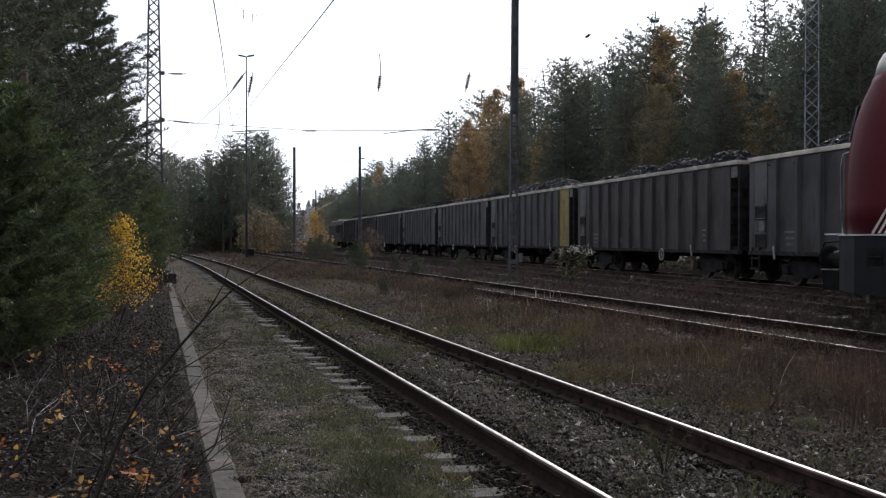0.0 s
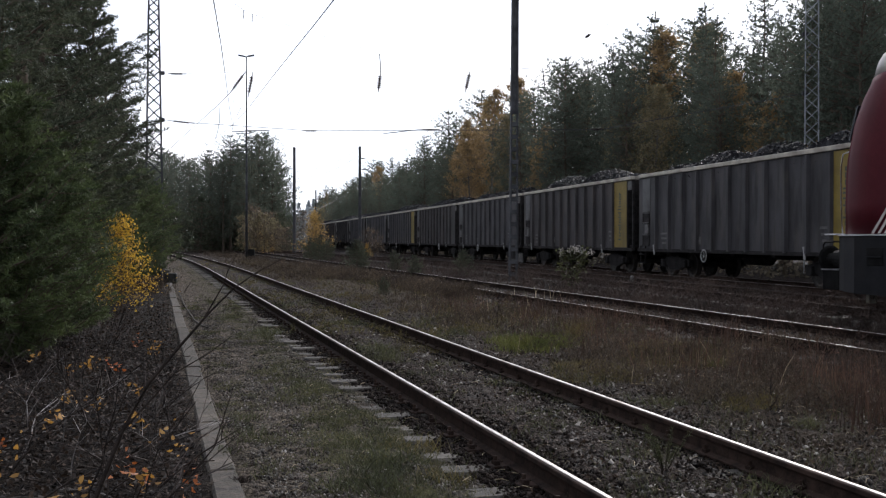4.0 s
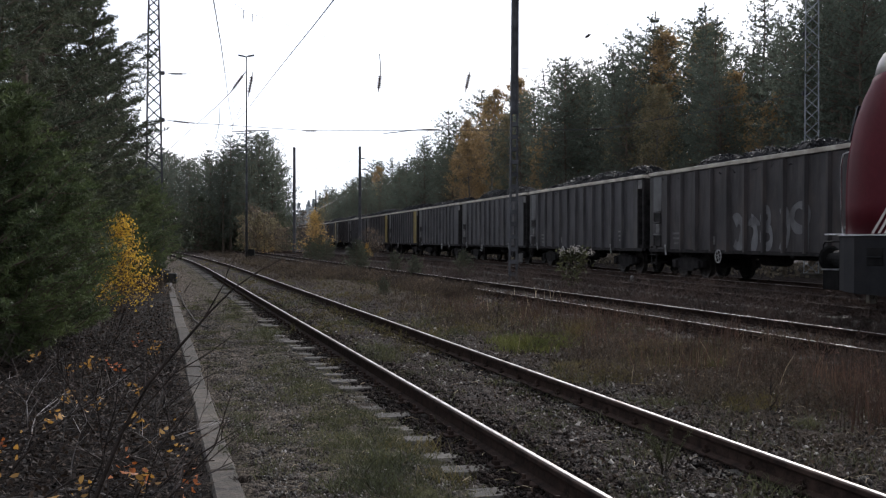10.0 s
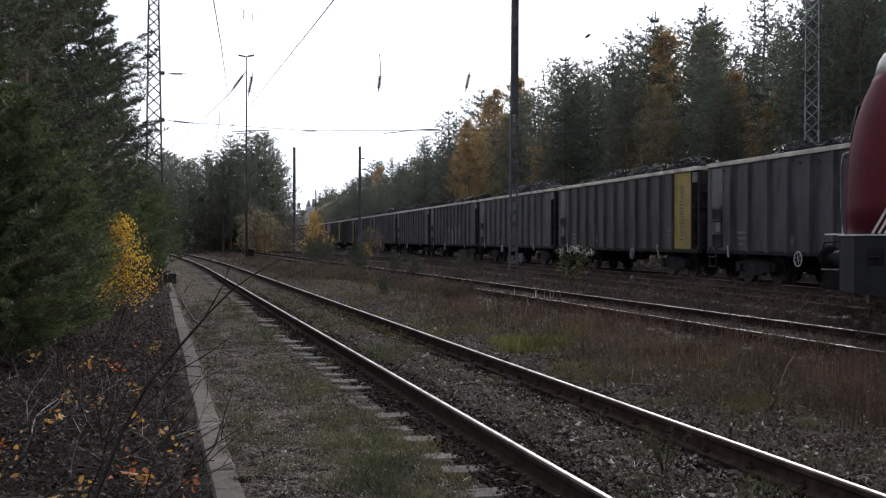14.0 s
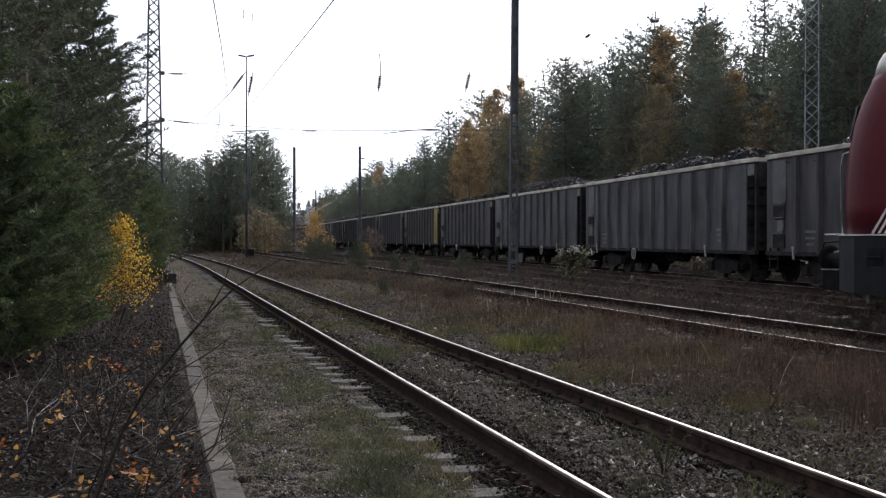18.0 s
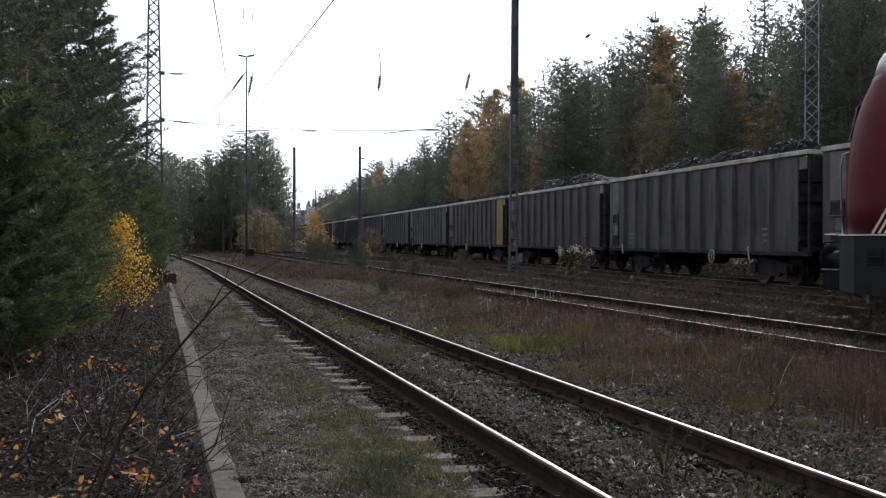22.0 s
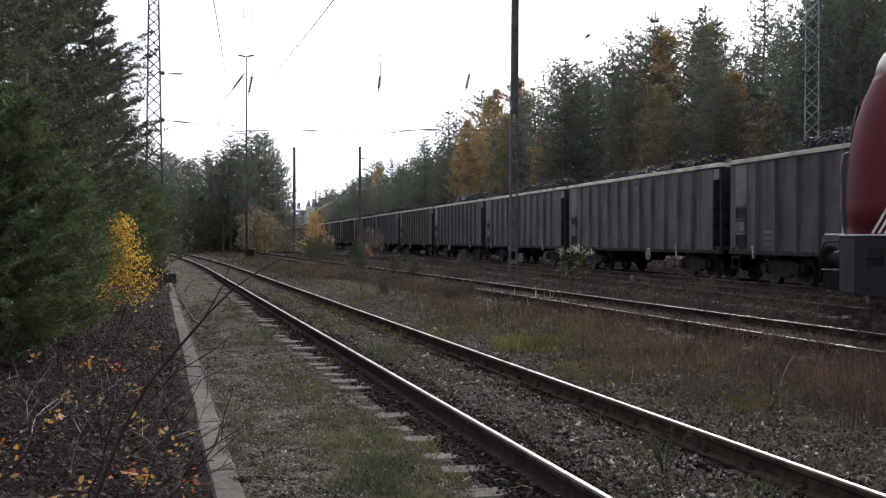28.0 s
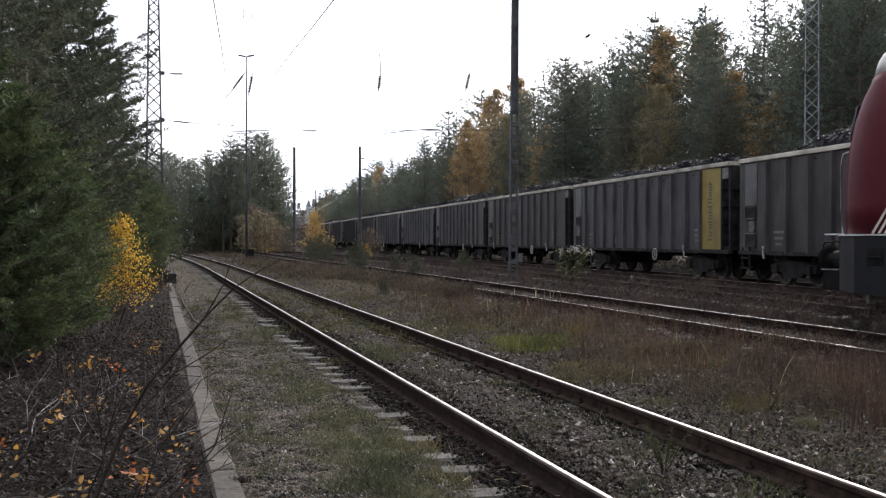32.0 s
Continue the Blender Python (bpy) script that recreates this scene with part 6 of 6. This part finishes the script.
def undergrowth():
    """Leaf litter, twigs and brambles left of the kerb."""
    q = np.random.default_rng(99)
    p, u = strip_points(q, 30000, -5, 0.28, 5.2, 26, 0.9)
    p[:, 2] += 0.02 + q.random(30000) * 0.06
    tagged(new("leaf_litter", mesh_of("leaf_litter", oval_leaves(p, 0.04, 5), M_LITTER)), "brown fallen leaves on dark soil", "leaf litter", kind="stuff")
    def clusters(n, groups, top):
        base, _ = strip_points(q, groups, -4.5, 0.2, 5.0, 14, 1.0)
        base[:, 2] += 0.1 + q.random(groups) ** 1.5 * top
        return base[q.integers(0, groups, n)] + q.normal(0, 0.045, (n, 3))

    tagged(new("yellow_leaves", mesh_of("yellow_leaves", oval_leaves(clusters(560, 60, 0.4), 0.043, 6), M_AMBER)), "yellow bramble leaves on bare stems", "leaves", kind="stuff")
    tagged(new("red_leaves", mesh_of("red_leaves", oval_leaves(clusters(300, 30, 0.45), 0.043, 7), M_REDLEAF)), "red and orange bramble leaves", "leaves", kind="stuff")
    # fine debris on path, track bed and turf
    p, u = strip_points(q, 30000, 2.3, 8.2, 5.4, 30, 0.9)
    p[:, 2] += 0.012 + q.random(30000) * 0.03
    tagged(new("leaf_litter", mesh_of("leaf_litter", oval_leaves(p, 0.03, 15), M_LITTER)), "scattered dry leaves on the track bed", "leaf litter", kind="stuff")
    p, u = strip_points(q, 5000, 0.5, 2.2, 5.4, 30, 0.9)
    p[:, 2] += 0.008
    tagged(new("leaf_litter", mesh_of("leaf_litter", oval_leaves(p, 0.022, 16), M_LITTER)), "scattered dry leaves on the path", "leaf litter", kind="stuff")
    p, u = strip_points(q, 260, 2.5, 7.5, 5.6, 20, 0.9)
    p[:, 2] += 0.03
    tagged(new("pale_leaves", mesh_of("pale_leaves", oval_leaves(p, 0.05, 18), M_SEED)), "a few bleached leaves on the gravel", "leaves", kind="stuff")
    rng = random.Random(12)

    def stem(s, base, tall, r, lean):
        pts, d = [Vector(base)], Vector((rng.gauss(0, lean), rng.gauss(0, lean), 1)).normalized()
        for k in range(6):
            d = (d + Vector((rng.gauss(0, 0.2), rng.gauss(0, 0.2), -0.1 * rng.random()))).normalized()
            pts.append(pts[-1] + d * tall / 6)
        s.tube(pts, [r * (1 - 0.13 * k) for k in range(7)], 4, False)
        for k in range(2, 6):
            if rng.random() < 0.7:
                e = pts[k] + (d + Vector((rng.gauss(0, 0.8), rng.gauss(0, 0.8), 0.2))).normalized() * tall * 0.3
                s.tube([pts[k], e], [r * 0.5, r * 0.25], 3, False)

    for group, (n, mat, tall, r, lean, label) in enumerate(((160, M_TWIG, 0.95, 0.007, 0.45, "dark brown bramble stems"), (100, M_REDSTEM, 0.75, 0.006, 0.6, "reddish bramble stems"), (40, M_PALETWIG, 0.7, 0.0042, 1.2, "bleached dead twigs"))):
        s = Shape()
        for k in range(n):
            y = rng.uniform(4.4, 12.5)
            u0 = rng.uniform(-3.6, 0.15)
            stem(s, (u0 + SLOPE_A * y, y, 0.0), tall * rng.uniform(0.5, 1.2), r * rng.uniform(0.6, 1.3), lean)
        tagged(new("brambles", mesh_of("brambles", s, mat)), label, "undergrowth", kind="stuff")
    litter = Shape()
    for k in range(1100):
        y = rng.uniform(5, 16)
        c = Vector((rng.uniform(-4, 0.25) + SLOPE_A * y, y, 0.05 + rng.random() * 0.05))
        a = rng.uniform(0, 6.28)
        d = Vector((math.cos(a), math.sin(a), rng.gauss(0, 0.12))) * rng.uniform(0.08, 0.3)
        litter.tube([c - d, c + d * 0.1 + Vector((0, 0, 0.02)), c + d], [0.004, 0.003, 0.0015], 3, False)
    tagged(new("fallen_twigs", mesh_of("fallen_twigs", litter, M_TWIG)), "thin fallen twigs", "twigs", kind="stuff")
    # one long bare shoot that leans over the path
    b = thing("bare_shoot", pose(0, 0, 0), "long bare brown shoot leaning over the kerb", "branch")
    y = 5.0
    main = [spot(150, 870, y), spot(215, 765, y), spot(262, 680, y), spot(325, 605, y), spot(372, 552, y), spot(412, 512, y), spot(450, 485, y), spot(500, 458, y)]
    main[0] = Vector((main[0].x - 0.1, y, 0.0))
    part("stem", Shape().tube(main, [0.012, 0.011, 0.009, 0.007, 0.005, 0.004, 0.003, 0.002], 6, False), M_TWIG, b)
    part("twig", Shape().tube([spot(362, 562, y), spot(395, 505, y), spot(403, 480, y), spot(420, 448, y)], [0.004, 0.003, 0.003, 0.0015], 5, False), M_TWIG, b)
    part("twig", Shape().tube([spot(215, 765, y), spot(310, 660, y), spot(370, 625, y), spot(410, 595, y)], [0.005, 0.003, 0.002, 0.0015], 5, False), M_TWIG, b)


undergrowth()


# ---- far woods closing the view ----
def far_woods():
    q = np.random.default_rng(55)
    spots = []
    for k in range(60):
        px, y = q.uniform(470, 640), q.uniform(400, 480)
        tall, wide = q.uniform(12, 17.5), q.uniform(3.0, 4.5)
        n = 260
        f = q.random(n) ** 0.8
        r = wide * (1 - f ** 2.0) * np.sqrt(q.random(n))
        a = q.uniform(0, 6.283, n)
        spots.append(np.stack([(px - 784) / 1893 * y + r * np.cos(a), y + r * np.sin(a), 1 + (tall - 1) * f], -1))
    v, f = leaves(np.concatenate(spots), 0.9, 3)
    tagged(new("backdrop", mesh_of("backdrop", (v, f), M_HAZE)), "horizon woods with haze painted into their colour", "woods", kind="structure")


far_woods()


# ---- motion of the train ----
def motions():
    times = range(0, 33)
    walk(HAULER, [(t, train_pose(HAULER_Y, t)) for t in times])
    for w, y0, k in TRAIN:
        walk(w, [(t, train_pose(y0, t)) for t in times])
        # the wheels roll while the wagon is near
        when = [i * 0.08 for i in range(401) if 18 < y0 + train_shift(i * 0.08) < 75]
        for bogie in w.children:
            if not bogie.name.startswith("bogie"):
                continue
            for axle in bogie.children:
                at = axle.matrix_basis.translation.copy()
                turn = [(t, math.degrees(train_shift(t) * 1.021 / 0.46)) for t in when]
                if not turn:
                    continue
                rows = [(t, pose(at.x, at.y, at.z) @ Matrix.Rotation(radians(a % 360), 4, "Y")) for t, a in turn]
                if turn[0][0] > 0.05:
                    rows = [(0.0, rows[0][1])] + rows
                if turn[-1][0] < 31.95:
                    rows = rows + [(32.0, rows[-1][1])]
                walk(axle, rows)


motions()
